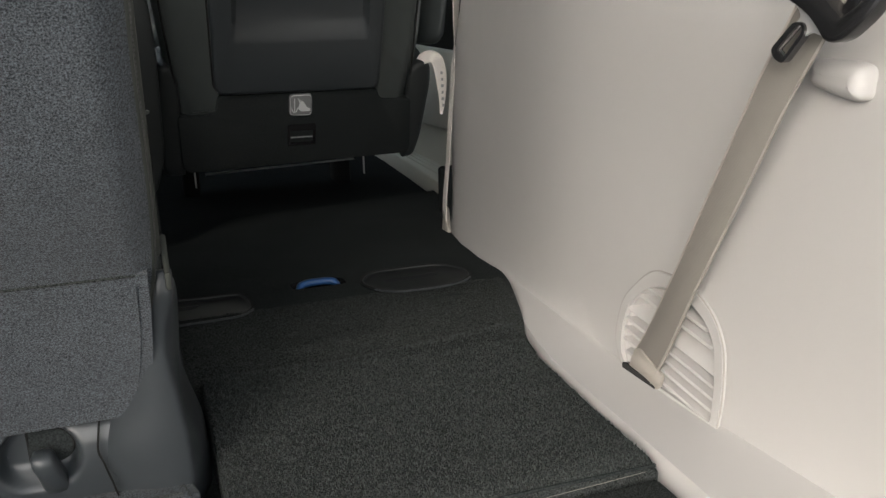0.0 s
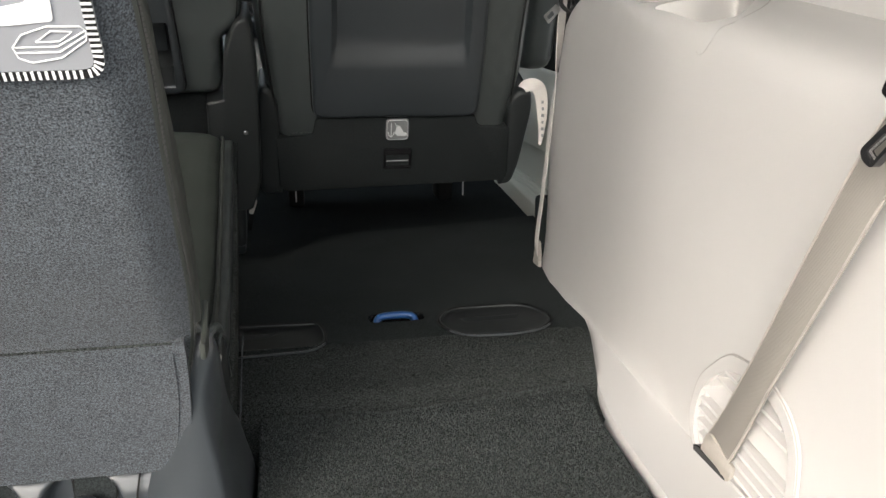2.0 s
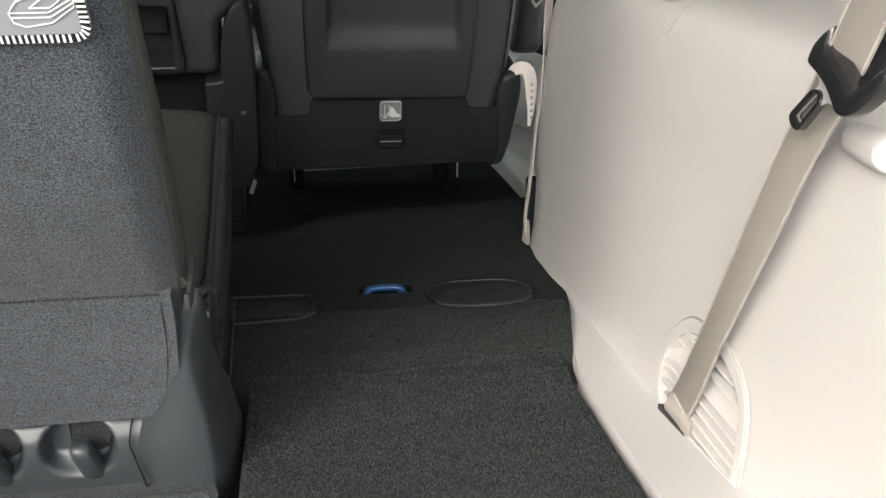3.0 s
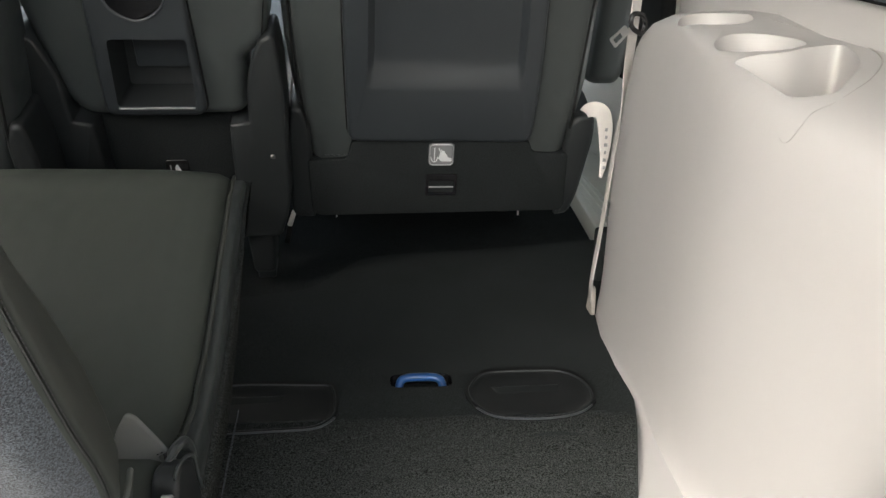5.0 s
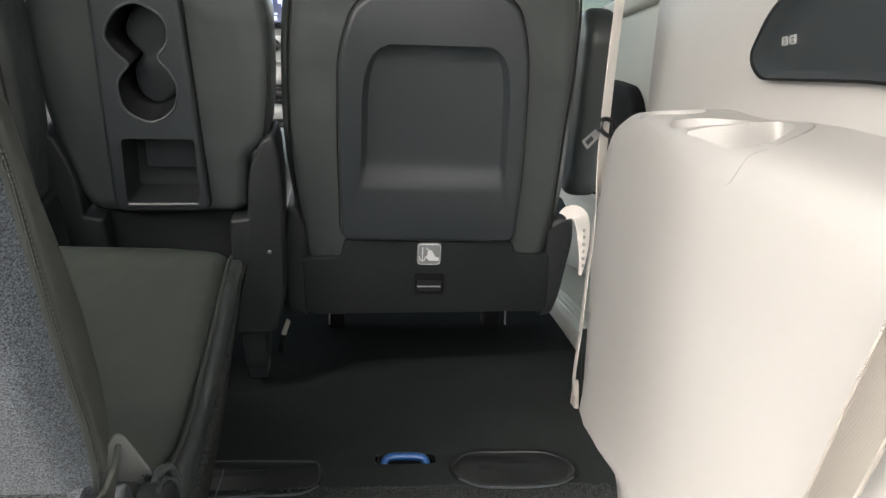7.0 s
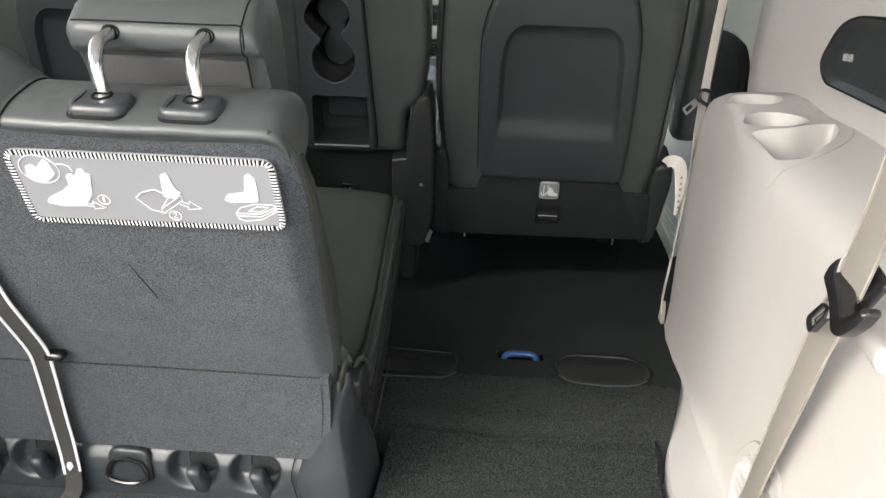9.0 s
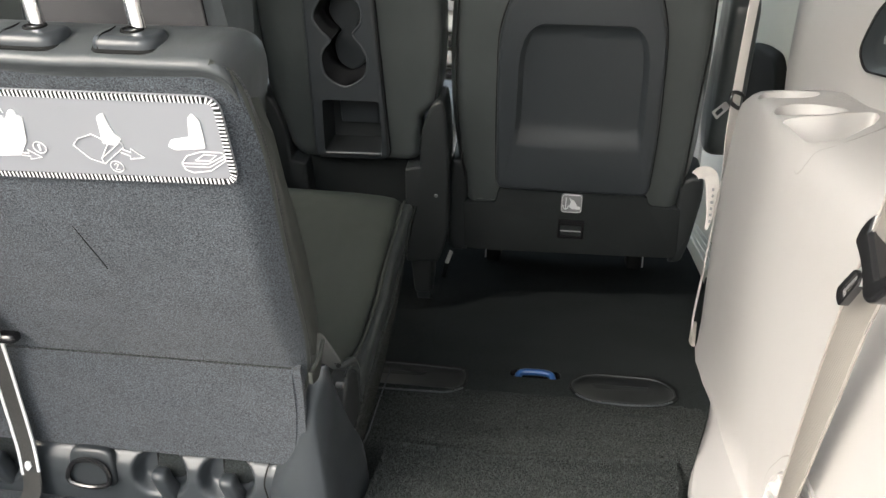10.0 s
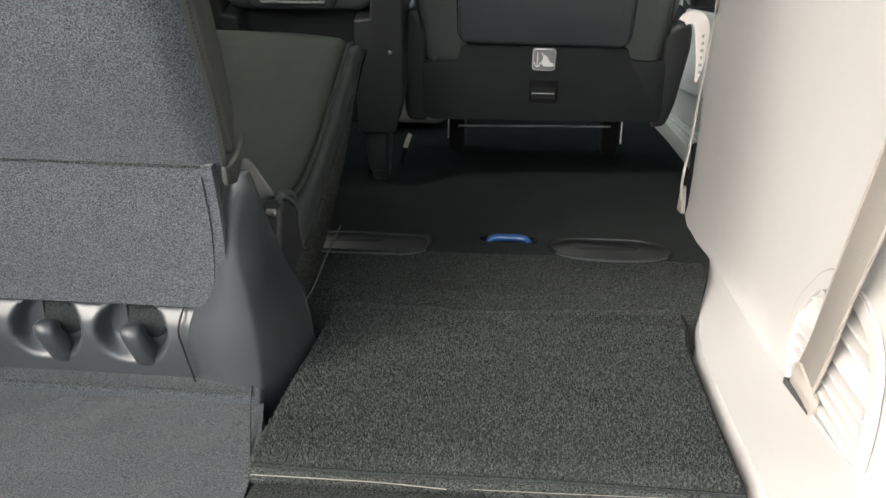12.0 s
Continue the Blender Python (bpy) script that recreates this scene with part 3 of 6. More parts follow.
def build_shell():
    """Floor, sill, roof, left wall, doors and glass."""
    floor = link("floor", box(-1.02, 0.80, 1.20, 4.2, -0.09, -0.016), CARPET_FLOOR)
    tagged(floor, "black carpeted van floor", "floor", kind="structure")
    edge = smoothed([(0.80, 2.055, 0), (0.69, 2.04, 0), (0.45, 1.99, 0), (0.24, 1.957, 0), (0.18, 1.90, 0), (0.12, 1.80, 0), (0.04, 1.765, 0), (-0.10, 1.75, 0), (-1.00, 1.75, 0)], 5)
    outer = [(-1.00, 1.25)] + [(wall_foot(y) + 0.004, y) for y in (1.25, 1.30, 1.34, 1.40, 1.46, 1.53)] + [(0.80, 1.56)] + [(v.x, v.y) for v in edge]
    panel = link("floor_panel", raised(plate(outer, [PAD_A, PAD_B, HANDLE_HOLE], -0.014, 0.0, "xy")), CARPET_PANEL)
    tagged(panel, "black carpet panel over the foot wells", "floor", kind="structure")
    part("edge_roll", tube([(v.x, v.y, -0.006) for v in edge], 0.006, 8), CARPET_FLOOR, panel)
    # black box fills the dark place between the trim's end and the door step
    riser = link("floor_riser", box(0.655, 0.80, 1.80, 1.84, -0.02, 0.10, 0.008), CARPET_FLOOR)
    tagged(riser, "black box by the door step", "floor", kind="structure")
    under = link("floor_well", box(-1.02, 0.80, -0.05, 1.16, -0.42, -0.30), CARPET_FLOOR)
    tagged(under, "black floor of the sunken load bay", "floor", kind="structure")
    # added block that hides a bright gap beside the mat
    filler = link("bay_divider", box(0.052, 0.125, 0.0, 1.13, -0.30, -0.034), CARPET_FLOOR)
    tagged(filler, "dark block filling the gap between the load bays", "wall trim", kind="structure")
    sill = link("tailgate_sill", box(-1.02, 0.80, -0.16, -0.05, -0.45, -0.12, 0.02), PLASTIC)
    tagged(sill, "dark plastic tailgate sill", "sill", kind="structure")
    roof = link("ceiling", box(-1.15, 0.95, 0.20, 2.9, 1.26, 1.32), HEADLINER)
    tagged(roof, "pale cloth headliner", "ceiling", kind="structure")
    bm = box(-1.08, -0.80, -0.05, 1.8, -0.45, 0.50, 0.03, 3)
    box(-1.08, -0.97, -0.05, 1.85, 0.45, 0.80, bm=bm)
    box(-1.08, -0.98, -0.05, 0.45, 0.80, 1.26, bm=bm)
    box(-1.08, -0.98, 1.45, 1.85, 0.80, 1.26, bm=bm)
    left = link("wall_left", bm, TRIM)
    tagged(left, "smooth ivory plastic side trim", "wall trim", kind="structure")
    for name, s in (("door_1", 1), ("door_2", -1)):
        door = thing(name, pose(0, 0, 0), "pale sliding door inside, green glass light in its colour, with a window", "door", kind="structure")
        o = -0.21 if s < 0 else 0.0
        x0, x1 = sorted((s * 0.80 + o, s * 0.86 + o))
        bm = box(x0, x1, 1.86, 2.85, 0.0, 0.775, 0.01)
        part("door_panel", bm, DOOR_TRIM, door)
        part("belt_rail", box(*sorted((s * 0.785 + o, s * 0.83 + o)), 1.86, 2.85, 0.74, 0.785, 0.012, 3), DOOR_TRIM, door)
        part("window_frame", box(x0, x1, 2.80, 2.90, 0.78, 1.26, 0.01, bm=box(x0 + 0.02, x1, 1.86, 1.89, 0.78, 1.26, 0.01)), PLASTIC, door)
        g = part("pane", box(*sorted((s * 0.835 + o, s * 0.84 + o)), 1.87, 2.82, 0.775, 1.26), GLASS_DARK, door)
        g.visible_shadow = False
        part("armrest", slab(rounded([(1.915, 0.30), (1.920, 0.535), (1.97, 0.582), (2.12, 0.607), (2.68, 0.62), (2.70, 0.30)], [0.05, 0.03, 0.04, 0.1, 0.08, 0.08]), *sorted((s * 0.775 + o, s * 0.81 + o)), 0.015, 3, "yz"), RUBBER, door, "dark padded armrest")
        part("sill_plate", slab([(s * x + o, y) for x, y in ((0.700, 1.845), (0.717, 2.03), (0.735, 2.30), (0.750, 2.60), (0.757, 2.90), (0.860, 2.90), (0.860, 1.845))], -0.06, 0.030, 0.006, 3, "xy"), DOOR_TRIM, door)
        for k, x in enumerate((0.752, 0.768, 0.784)):
            part("sill_rib", tube([(s * (x - 0.012) + o, 1.87, 0.030), (s * x + o, 2.20, 0.030), (s * (x + 0.02) + o, 2.85, 0.030)], 0.003, 6), DOOR_TRIM, door)
        part("door_pocket", slab(rounded([(1.88, 0.140), (1.88, 0.30), (1.93, 0.335), (2.60, 0.35), (2.70, 0.125)], 0.012, 4), *sorted((s * 0.768 + o, s * 0.802 + o)), 0.010, 3, "yz"), DOOR_TRIM, door)
        fd = thing("front_" + name, pose(0, 0, 0), "front door inside with a window", "door", kind="structure")
        part("door_panel", box(x0, x1, 2.90, 3.95, 0.0, 0.775, 0.01), TRIM, fd)
        g = part("pane", box(*sorted((s * 0.835 + o, s * 0.84 + o)), 2.90, 3.9, 0.775, 1.26), GLASS, fd)
        g.visible_shadow = False
    # out of view; added to block sky light from above the rear
    gate = link("tailgate", box(-0.95, 0.74, -0.85, 0.20, -0.03, 0.03, 0.02), BODY, pose(0, 0, 1.36, -6))
    tagged(gate, "raised tailgate over the load bay", "tailgate", kind="structure")
    ground = link("ground", box(-300, 300, -300, 300, -1.0, -0.72), CONCRETE)
    tagged(ground, "plain grey ground out of view round the van", "ground", kind="structure")


def build_dashboard():
    dash = thing("dashboard", pose(0, 0, -0.072), "pale dashboard with a lit blue screen", "dashboard")
    part("top_pad", slab(rounded([(3.30, 0.80), (3.28, 1.06), (3.36, 1.10), (4.1, 1.04), (4.1, 0.80)], 0.03), -1.00, 0.80, 0.01, 2, "yz"), DASH_PALE, dash)
    part("lower_pad", box(-1.00, 0.80, 3.34, 4.1, 0.35, 0.82, 0.02), DASH_PALE, dash)
    part("bezel", slab(rounded([(-0.19, 0.895), (0.08, 0.895), (0.08, 1.06), (-0.19, 1.06)], 0.012), 3.262, 3.29, 0.003), PLASTIC_GLOSS, dash)
    screen = part("screen", box(-0.165, 0.055, 3.258, 3.263, 0.915, 1.045), SCREEN, dash, "lit blue touch screen")
    for k in range(5):
        part("mark", box(-0.155 + k * 0.045, -0.130 + k * 0.045, 3.255, 3.258, 0.922, 0.934), SCREEN_MARK, screen)
    for x, z, w, h in ((-0.068, 0.990, 0.014, 0.012), (-0.062, 0.976, 0.008, 0.009), (-0.104, 0.984, 0.005, 0.008), (-0.034, 0.984, 0.006, 0.008), (0.012, 0.984, 0.010, 0.008), (-0.052, 0.957, 0.007, 0.005), (-0.030, 0.957, 0.006, 0.005)):
        part("mark", slab(rounded([(x - w, z - h), (x + w, z - h), (x + w * 0.7, z + h), (x - w, z + h * 0.8)], 0.003, 2), 3.255, 3.258), SCREEN_MARK, screen)
    for k in range(7):
        part("mark", box(-0.150 + k * 0.028, -0.140 + k * 0.028, 3.255, 3.258, 0.941, 0.946), SCREEN_MARK, screen)
    part("mark", box(-0.148, -0.141, 3.255, 3.258, 0.965, 1.02), SCREEN_RED, screen)
    for k in range(6):
        part("mark", box(-0.12 + k * 0.028, -0.105 + k * 0.028, 3.255, 3.258, 1.026, 1.033), SCREEN_MARK, screen)
    part("vent_frame", slab(rounded([(-0.315, 0.935), (-0.215, 0.905), (-0.20, 1.055), (-0.325, 1.055)], 0.015), 3.268, 3.29, 0.004), SILVER, dash)
    part("vent_hole", slab(rounded([(-0.302, 0.948), (-0.222, 0.924), (-0.212, 1.043), (-0.312, 1.043)], 0.010), 3.263, 3.28), PLASTIC_GLOSS, dash)
    for k in range(4):
        part("slat", box(-0.306, -0.215, 3.256, 3.27, 0.955 + k * 0.024, 0.961 + k * 0.024, 0.002, 1), PLASTIC_GREY, dash)
    part("control_strip", slab(rounded([(-0.20, 0.78), (0.10, 0.78), (0.10, 0.87), (-0.20, 0.87)], 0.02), 3.255, 3.30, 0.008), SILVER, dash)
    part("dial", slab(circle(-0.095, 0.835, 0.022, 20), 3.225, 3.26, 0.004), PLASTIC_GLOSS, dash, "black rotary shifter")
    for k, (z0, z1, mt) in enumerate(((0.70, 0.76, SILVER), (0.64, 0.69, PLASTIC_GLOSS), (0.58, 0.63, SILVER), (0.53, 0.57, PLASTIC_GLOSS), (0.45, 0.52, SILVER))):
        part("stack_panel", box(-0.18, 0.10, 3.22 - 0.05 * k, 3.36, z0, z1, 0.006), mt, dash)
    console = thing("floor_console", pose(0, 0, 0), "pale floor console between the front seats", "console")
    part("console_body", box(-0.19, 0.11, 2.62, 3.2, 0.0, 0.40, 0.03, 3), DASH_PALE, console)
    part("console_lid", box(-0.18, 0.10, 2.60, 3.0, 0.40, 0.45, 0.02, 3), PLASTIC_GREY, console)
    glass = link("windscreen", slab([(-1.0, 0.0), (0.8, 0.0), (0.7, 0.75), (-0.9, 0.75)], 0, 0.006), GLASS, pose(0, 4.05, 1.05, 62, 0, 0))
    tagged(glass, "sloping clear windscreen", "windscreen", kind="structure")
    glass.visible_shadow = False


def build_load_floor():
    """The folded seat's carpeted back, the fold strip, footwell pads and pull handle."""
    mat_ = thing("cargo_mat", pose(0, 0, 0), "charcoal carpeted panel over the folded seat", "carpet")
    nx, ny = 40, 24
    bm, rows = bmesh.new(), []
    for j in range(ny + 1):
        y = 0.735 + (1.115 - 0.735) * j / ny
        row = []
        for i in range(nx + 1):
            t = i / nx
            x = 0.085 + (wall_foot(y) - 0.006 - 0.085) * t
            lump = 0.003 * noise.noise((x * 9, y * 9, 1.3)) + 0.0015 * noise.noise((x * 40, y * 40, 4.0))
            edge = 0.011 * (j == ny) + 0.003 * (j == ny - 1) + 0.008 * (j == 0)
            side = 0.006 * (i in (0, nx))
            far = 0.0
            if j >= ny - 2:
                far = 0.008 * noise.noise((x * 16, 3.1, 0.2)) + 0.040 * max(0.0, t - 0.35) - 0.012 * math.exp(-((t - 0.45) / 0.16) ** 2)
            row.append(bm.verts.new((x, y + far, 0.005 + lump - edge - side)))
        rows.append(row)
    for a, b in zip(rows, rows[1:]):
        for k in range(nx):
            bm.faces.new((a[k], a[k + 1], b[k + 1], b[k]))
    ext = bmesh.ops.extrude_face_region(bm, geom=list(bm.faces))
    bmesh.ops.translate(bm, vec=(0, 0, -0.03), verts=[g for g in ext["geom"] if isinstance(g, bmesh.types.BMVert)])
    part("carpet", bm, CARPET_MAT, mat_)
    rng, spots = np.random.default_rng(8), []
    for u, v in rng.uniform(0.006, 0.986, (36000, 2)):
        y = 0.735 + 0.380 * v
        x = 0.085 + (wall_foot(y) - 0.006 - 0.085) * u
        lump = 0.003 * noise.noise((x * 9, y * 9, 1.3)) + 0.0015 * noise.noise((x * 40, y * 40, 4.0))
        far = (0.008 * noise.noise((x * 16, 3.1, 0.2)) + 0.040 * max(0.0, u - 0.35) - 0.012 * math.exp(-((u - 0.45) / 0.16) ** 2)) * max(0.0, min(1.0, (v - 0.875) * 24))
        drop = 0.008 * max(0.0, v - 0.96) / 0.04 + 0.008 * max(0.0, 0.04 - v) / 0.04
        spots.append((x, y + far, 0.005 + lump - drop))
    tuft = new("nap", pile(spots, 0.0011, 0.0022, 3))
    tuft.data.materials.append(CARPET_PILE)
    tuft.parent = mat_
    tagged(tuft, "looped charcoal carpet pile", kind="stuff")
    part("hem", tube(smoothed([(0.09, 0.738, 0.0), (0.2, 0.733, 0.002), (0.33, 0.738, 0.001), (0.482, 0.736, 0.0)]), 0.0020, 8), CARPET_FLOOR, mat_)
    part("frayed_thread", tube(smoothed([(0.092, 0.728, -0.003), (0.16, 0.727, -0.002), (0.20, 0.728, -0.003), (0.25, 0.726, -0.004)]), 0.0005, 5), STRAW, mat_, "pale frayed thread")
    part("frayed_thread", tube(smoothed([(0.27, 0.728, -0.004), (0.36, 0.729, -0.003), (0.47, 0.733, -0.003)]), 0.0003, 5), STRAW, mat_)
    rear = link("rear_load_floor", box(0.094, 0.478, 0.0, 0.725, -0.06, -0.006, 0.006), CARPET_MAT)
    tagged(rear, "charcoal carpeted rear edge of the load floor", "carpet")
    fold = thing("fold_strip", pose(0, 0, 0), "dark carpet strip over the seat hinge", "carpet")
    bm, rows = bmesh.new(), []
    for j in range(13):
        y = 1.05 + 0.255 * j / 12
        rows.append([])
        for i in range(31):
            x = -0.02 + (min(wall_foot(y) + 0.004, 0.575) + 0.02) * i / 30
            rows[-1].append(bm.verts.new((x, y, 0.004 + 0.002 * noise.noise((x * 12, y * 12, 7.0)) - 0.004 * (j == 12) + 0.010 * max(0.0, min(1.0, (y - 1.13) / 0.15)) - 0.014 * max(0.0, min(1.0, (1.15 - y) / 0.045)))))
    for a, b in zip(rows, rows[1:]):
        for k in range(30):
            bm.faces.new((a[k], a[k + 1], b[k + 1], b[k]))
    ext = bmesh.ops.extrude_face_region(bm, geom=list(bm.faces))
    bmesh.ops.translate(bm, vec=(0, 0, -0.02), verts=[g for g in ext["geom"] if isinstance(g, bmesh.types.BMVert)])
    part("carpet", bm, CARPET_FOLD, fold)
    spots = []
    for u, v in rng.uniform(0.005, 0.995, (17000, 2)):
        y = 1.115 + 0.187 * v
        x = 0.06 + (min(wall_foot(y), 0.57) - 0.06) * u
        spots.append((x, y, 0.004 + 0.002 * noise.noise((x * 12, y * 12, 7.0)) + 0.010 * max(0.0, min(1.0, (y - 1.13) / 0.15)) - 0.014 * max(0.0, min(1.0, (1.15 - y) / 0.045))))
    tuft = new("nap", pile(spots, 0.0008, 0.0011, 5))
    tuft.data.materials.append(CARPET_FOLD)
    tuft.parent = fold
    tagged(tuft, "short dark carpet pile", kind="stuff")
    part("stitch_line", tube(smoothed([(0.497, 1.165, 0.006), (0.494, 1.20, 0.008), (0.490, 1.25, 0.007)]), 0.0018, 5), CARPET_FOLD, fold)
    part("front_seam", tube(smoothed([(-0.01, 1.303, 0.010), (0.2, 1.302, 0.010), (0.4, 1.303, 0.010), (0.54, 1.309, 0.010)]), 0.0018, 5), CARPET_FLOOR, fold)
    for o, grip in ((PAD_B, (0.02, 0.10)), (PAD_A, (0.40, 0.49))):
        pad = thing("foot_pad", pose(0, 0, 0), "black moulded rubber cover set in the carpet", "floor cover", "floor covers")
        mx, my = sum(q[0] for q in o) / len(o), sum(q[1] for q in o) / len(o)
        inner = [(mx + (a - mx) * 0.945, my + (b - my) * 0.90) for a, b in o]
        part("rim", raised(plate(o, [inner], -0.008, 0.0035, "xy")), RUBBER, pad)
        part("rim_edge", raised(tube([(a, b, 0.0022) for a, b in inner], 0.0020, 7, closed=True)), PLASTIC_BLACK, pad)
        part("face", raised(well(inner, 0.0025, -0.0030, 0.90, "xy")), RUBBER_SHEEN, pad)
        # lighter tube along the near edge: its highlight is put into the colour
        near = sorted([(a, b) for a, b in o if b < my - 0.035 and a > 0.0])
        part("near_lip", raised(tube([(a, b + 0.001, 0.0036) for a, b in near], 0.0016, 6)), PLASTIC_GREY, pad, "near lip with its highlight put into a lighter colour")
        part("grip", raised(slab(rounded([(grip[0], my + 0.012), (grip[1], my + 0.018), (grip[1] + 0.012, my + 0.045), (grip[0] - 0.01, my + 0.042)], 0.008), -0.006, -0.0003, 0.006, 3, "xy")), PLASTIC_BLACK, pad)
    h = thing("pull_handle", pose(0.297, 1.433, -0.008), "blue plastic pull handle in the black carpet", "handle")
    part("loop", tube(smoothed([(-0.0335, -0.016, -0.018), (-0.032, -0.010, -0.002), (-0.028, -0.003, 0.0065), (-0.017, 0.0, 0.009), (0, 0.0, 0.0095), (0.017, 0.0, 0.009), (0.028, -0.003, 0.0065), (0.032, -0.010, -0.002), (0.0335, -0.016, -0.018)], 5), 0.0062, 12), BLUE, h)
    part("recess", well([(a - 0.297, b - 1.433) for a, b in HANDLE_HOLE], 0.008, -0.03, 0.9, "xy"), PLASTIC_GLOSS, h)


# ---- seats ----
def build_captain_seat(name, dx, label, detail=True, flip=False, dy=0.0):
    """A second-row chair seen from behind: shell, tray panel, carpet skirt, side arms and legs."""
    seat = thing(name, pose(dx, 1.768 + dy, 0.287, 20.5), label, "seat", "second-row seats")
    cx = 0.345
    # backrest shell
    outline = rounded([(0.128, -0.06), (0.104, 0.06), (0.089, 0.20), (0.092, 0.36), (0.106, 0.49), (0.140, 0.556), (0.545, 0.559), (0.574, 0.50), (0.593, 0.36), (0.594, 0.20), (0.593, 0.07), (0.568, -0.06)],
                      [0.01, 0.05, 0.1, 0.1, 0.08, 0.05, 0.05, 0.05, 0.1, 0.1, 0.05, 0.01], 6)
    part("backrest", slab(outline, 0.0, 0.13, 0.03, 5), LEATHER, seat)
    # hard tray panel with a shallow pocket
    tray = rounded([(0.190, 0.002), (0.186, 0.20), (0.188, 0.345), (0.212, 0.418), (0.245, 0.443), (0.448, 0.446), (0.481, 0.424), (0.503, 0.345), (0.510, 0.13), (0.506, 0.0)], [0.022, 0.1, 0.06, 0.05, 0.04, 0.04, 0.05, 0.06, 0.1, 0.022], 7)
    pocket = rounded([(0.226, 0.10), (0.229, 0.29), (0.243, 0.345), (0.268, 0.362), (0.438, 0.365), (0.462, 0.342), (0.472, 0.29), (0.478, 0.10)], [0.004, 0.05, 0.03, 0.025, 0.025, 0.03, 0.05, 0.004], 5)
    panel = part("back_panel", slab(tray, -0.020, 0.012, 0.009, 4), PLASTIC, seat, "moulded dark plastic back panel", 40)
    rings = []
    for z, xl, xr, f in ((0.098, 0.226, 0.478, 0.0), (0.108, 0.226, 0.478, 0.10), (0.122, 0.226, 0.477, 0.35), (0.138, 0.227, 0.477, 0.75), (0.152, 0.227, 0.476, 0.95), (0.17, 0.228, 0.476, 1.0), (0.27, 0.229, 0.473, 1.0), (0.305, 0.232, 0.470, 1.0),
                         (0.330, 0.239, 0.464, 0.95), (0.345, 0.247, 0.456, 0.85), (0.355, 0.257, 0.447, 0.6), (0.362, 0.270, 0.434, 0.2)):
        d = -0.0205 + 0.0135 * f
        rings.append([(xl - 0.003, -0.06, z), (xl - 0.003, -0.0208, z), (xl + 0.002, -0.0205 + 0.007 * f, z), (xl + 0.008, d, z), (0.352, d, z), (xr - 0.008, d, z), (xr - 0.002, -0.0205 + 0.007 * f, z), (xr + 0.003, -0.0208, z), (xr + 0.003, -0.06, z)])
    cutter = link("cutter", loft(rings), PLASTIC)
    cutter.matrix_world = pose(dx, 1.768 + dy, 0.287, 20.5)
    applied_cut(panel, [cutter])
    part("panel_gap", tube([(x, -0.0005, z) for x, z in tray], 0.0035, 6, closed=True), THREAD, panel)
    # carpet skirt with its label and latch
    skirt = rounded([(0.122, -0.166), (0.118, -0.044), (0.188, -0.040), (0.195, -0.003), (0.505, -0.003), (0.513, -0.028), (0.579, -0.031), (0.587, -0.157)], [0.02, 0.006, 0.01, 0.01, 0.01, 0.01, 0.006, 0.02], 4)
    flap = part("skirt", slab(skirt, -0.006, 0.03, 0.004, 2), CARPET_SKIRT, seat, "black carpet skirt")
    if detail:
        lab = part("anchor_label", slab(rounded([(0.329, -0.052), (0.374, -0.052), (0.374, -0.006), (0.329, -0.006)], 0.009), -0.010, -0.005, 0.001, 1), LABEL_GREY, flap, "silver child-seat anchor label")
        for k in range(3):
            part("sign_bar", tube([(0.3465 + k * 0.0042, -0.0112, -0.0145 - 0.003 * k), (0.3535 + k * 0.0042, -0.0112, -0.034 + 0.001 * k)], 0.0009, 5), WHITE, lab)
        part("seat_sign", slab(rounded([(0.350, -0.022), (0.356, -0.020), (0.362, -0.034), (0.370, -0.036), (0.370, -0.042), (0.352, -0.042), (0.346, -0.036)], 0.002), -0.0115, -0.0098), WHITE, lab)
        part("anchor_sign", tube([(0.339, -0.0112, -0.014), (0.339, -0.0112, -0.042)], 0.0010, 5, tube(smoothed([(0.333, -0.0112, -0.033), (0.335, -0.0112, -0.040), (0.339, -0.0112, -0.043), (0.343, -0.0112, -0.040), (0.345, -0.0112, -0.033)], 3), 0.0010, 5)), WHITE, lab)
        part("label_rim", tube([(a, -0.0104, b) for a, b in rounded([(0.331, -0.050), (0.372, -0.050), (0.372, -0.008), (0.331, -0.008)], 0.008)], 0.0007, 5, closed=True), SILVER, lab)
        latch = part("latch", plate(rounded([(0.326, -0.118), (0.382, -0.118), (0.382, -0.072), (0.326, -0.072)], 0.004), [rounded([(0.331, -0.112), (0.377, -0.112), (0.377, -0.085), (0.331, -0.085)], 0.003)], -0.009, -0.004), PLASTIC_GLOSS, flap)
        part("latch_bar", tube([(0.332, -0.006, -0.101), (0.376, -0.006, -0.101)], 0.0016, 8), STEEL_DULL, latch)
    # seams over the upper back
    for line in ([(0.248, -0.001, 0.444), (0.244, -0.002, 0.49), (0.237, -0.001, 0.532)], [(0.448, -0.001, 0.447), (0.450, -0.002, 0.49), (0.454, -0.001, 0.534)],
                 [(0.126, 0.006, 0.534), (0.158, 0.0, 0.545), (0.237, -0.0005, 0.533), (0.341, -0.0005, 0.528), (0.454, -0.0005, 0.534), (0.505, 0.001, 0.546)]):
        part("seam", tube(smoothed(line), 0.0011, 5), THREAD, seat)
    for xs in (0.108, 0.583):
        part("piping", tube(smoothed([(xs + (0.012 if xs < 0.3 else -0.008), -0.001, 0.02), (xs - 0.004, 0.0, 0.2), (xs, 0.0, 0.38), (xs + (0.018 if xs < 0.3 else -0.012), 0.0, 0.52)]), 0.002, 6), THREAD, seat)
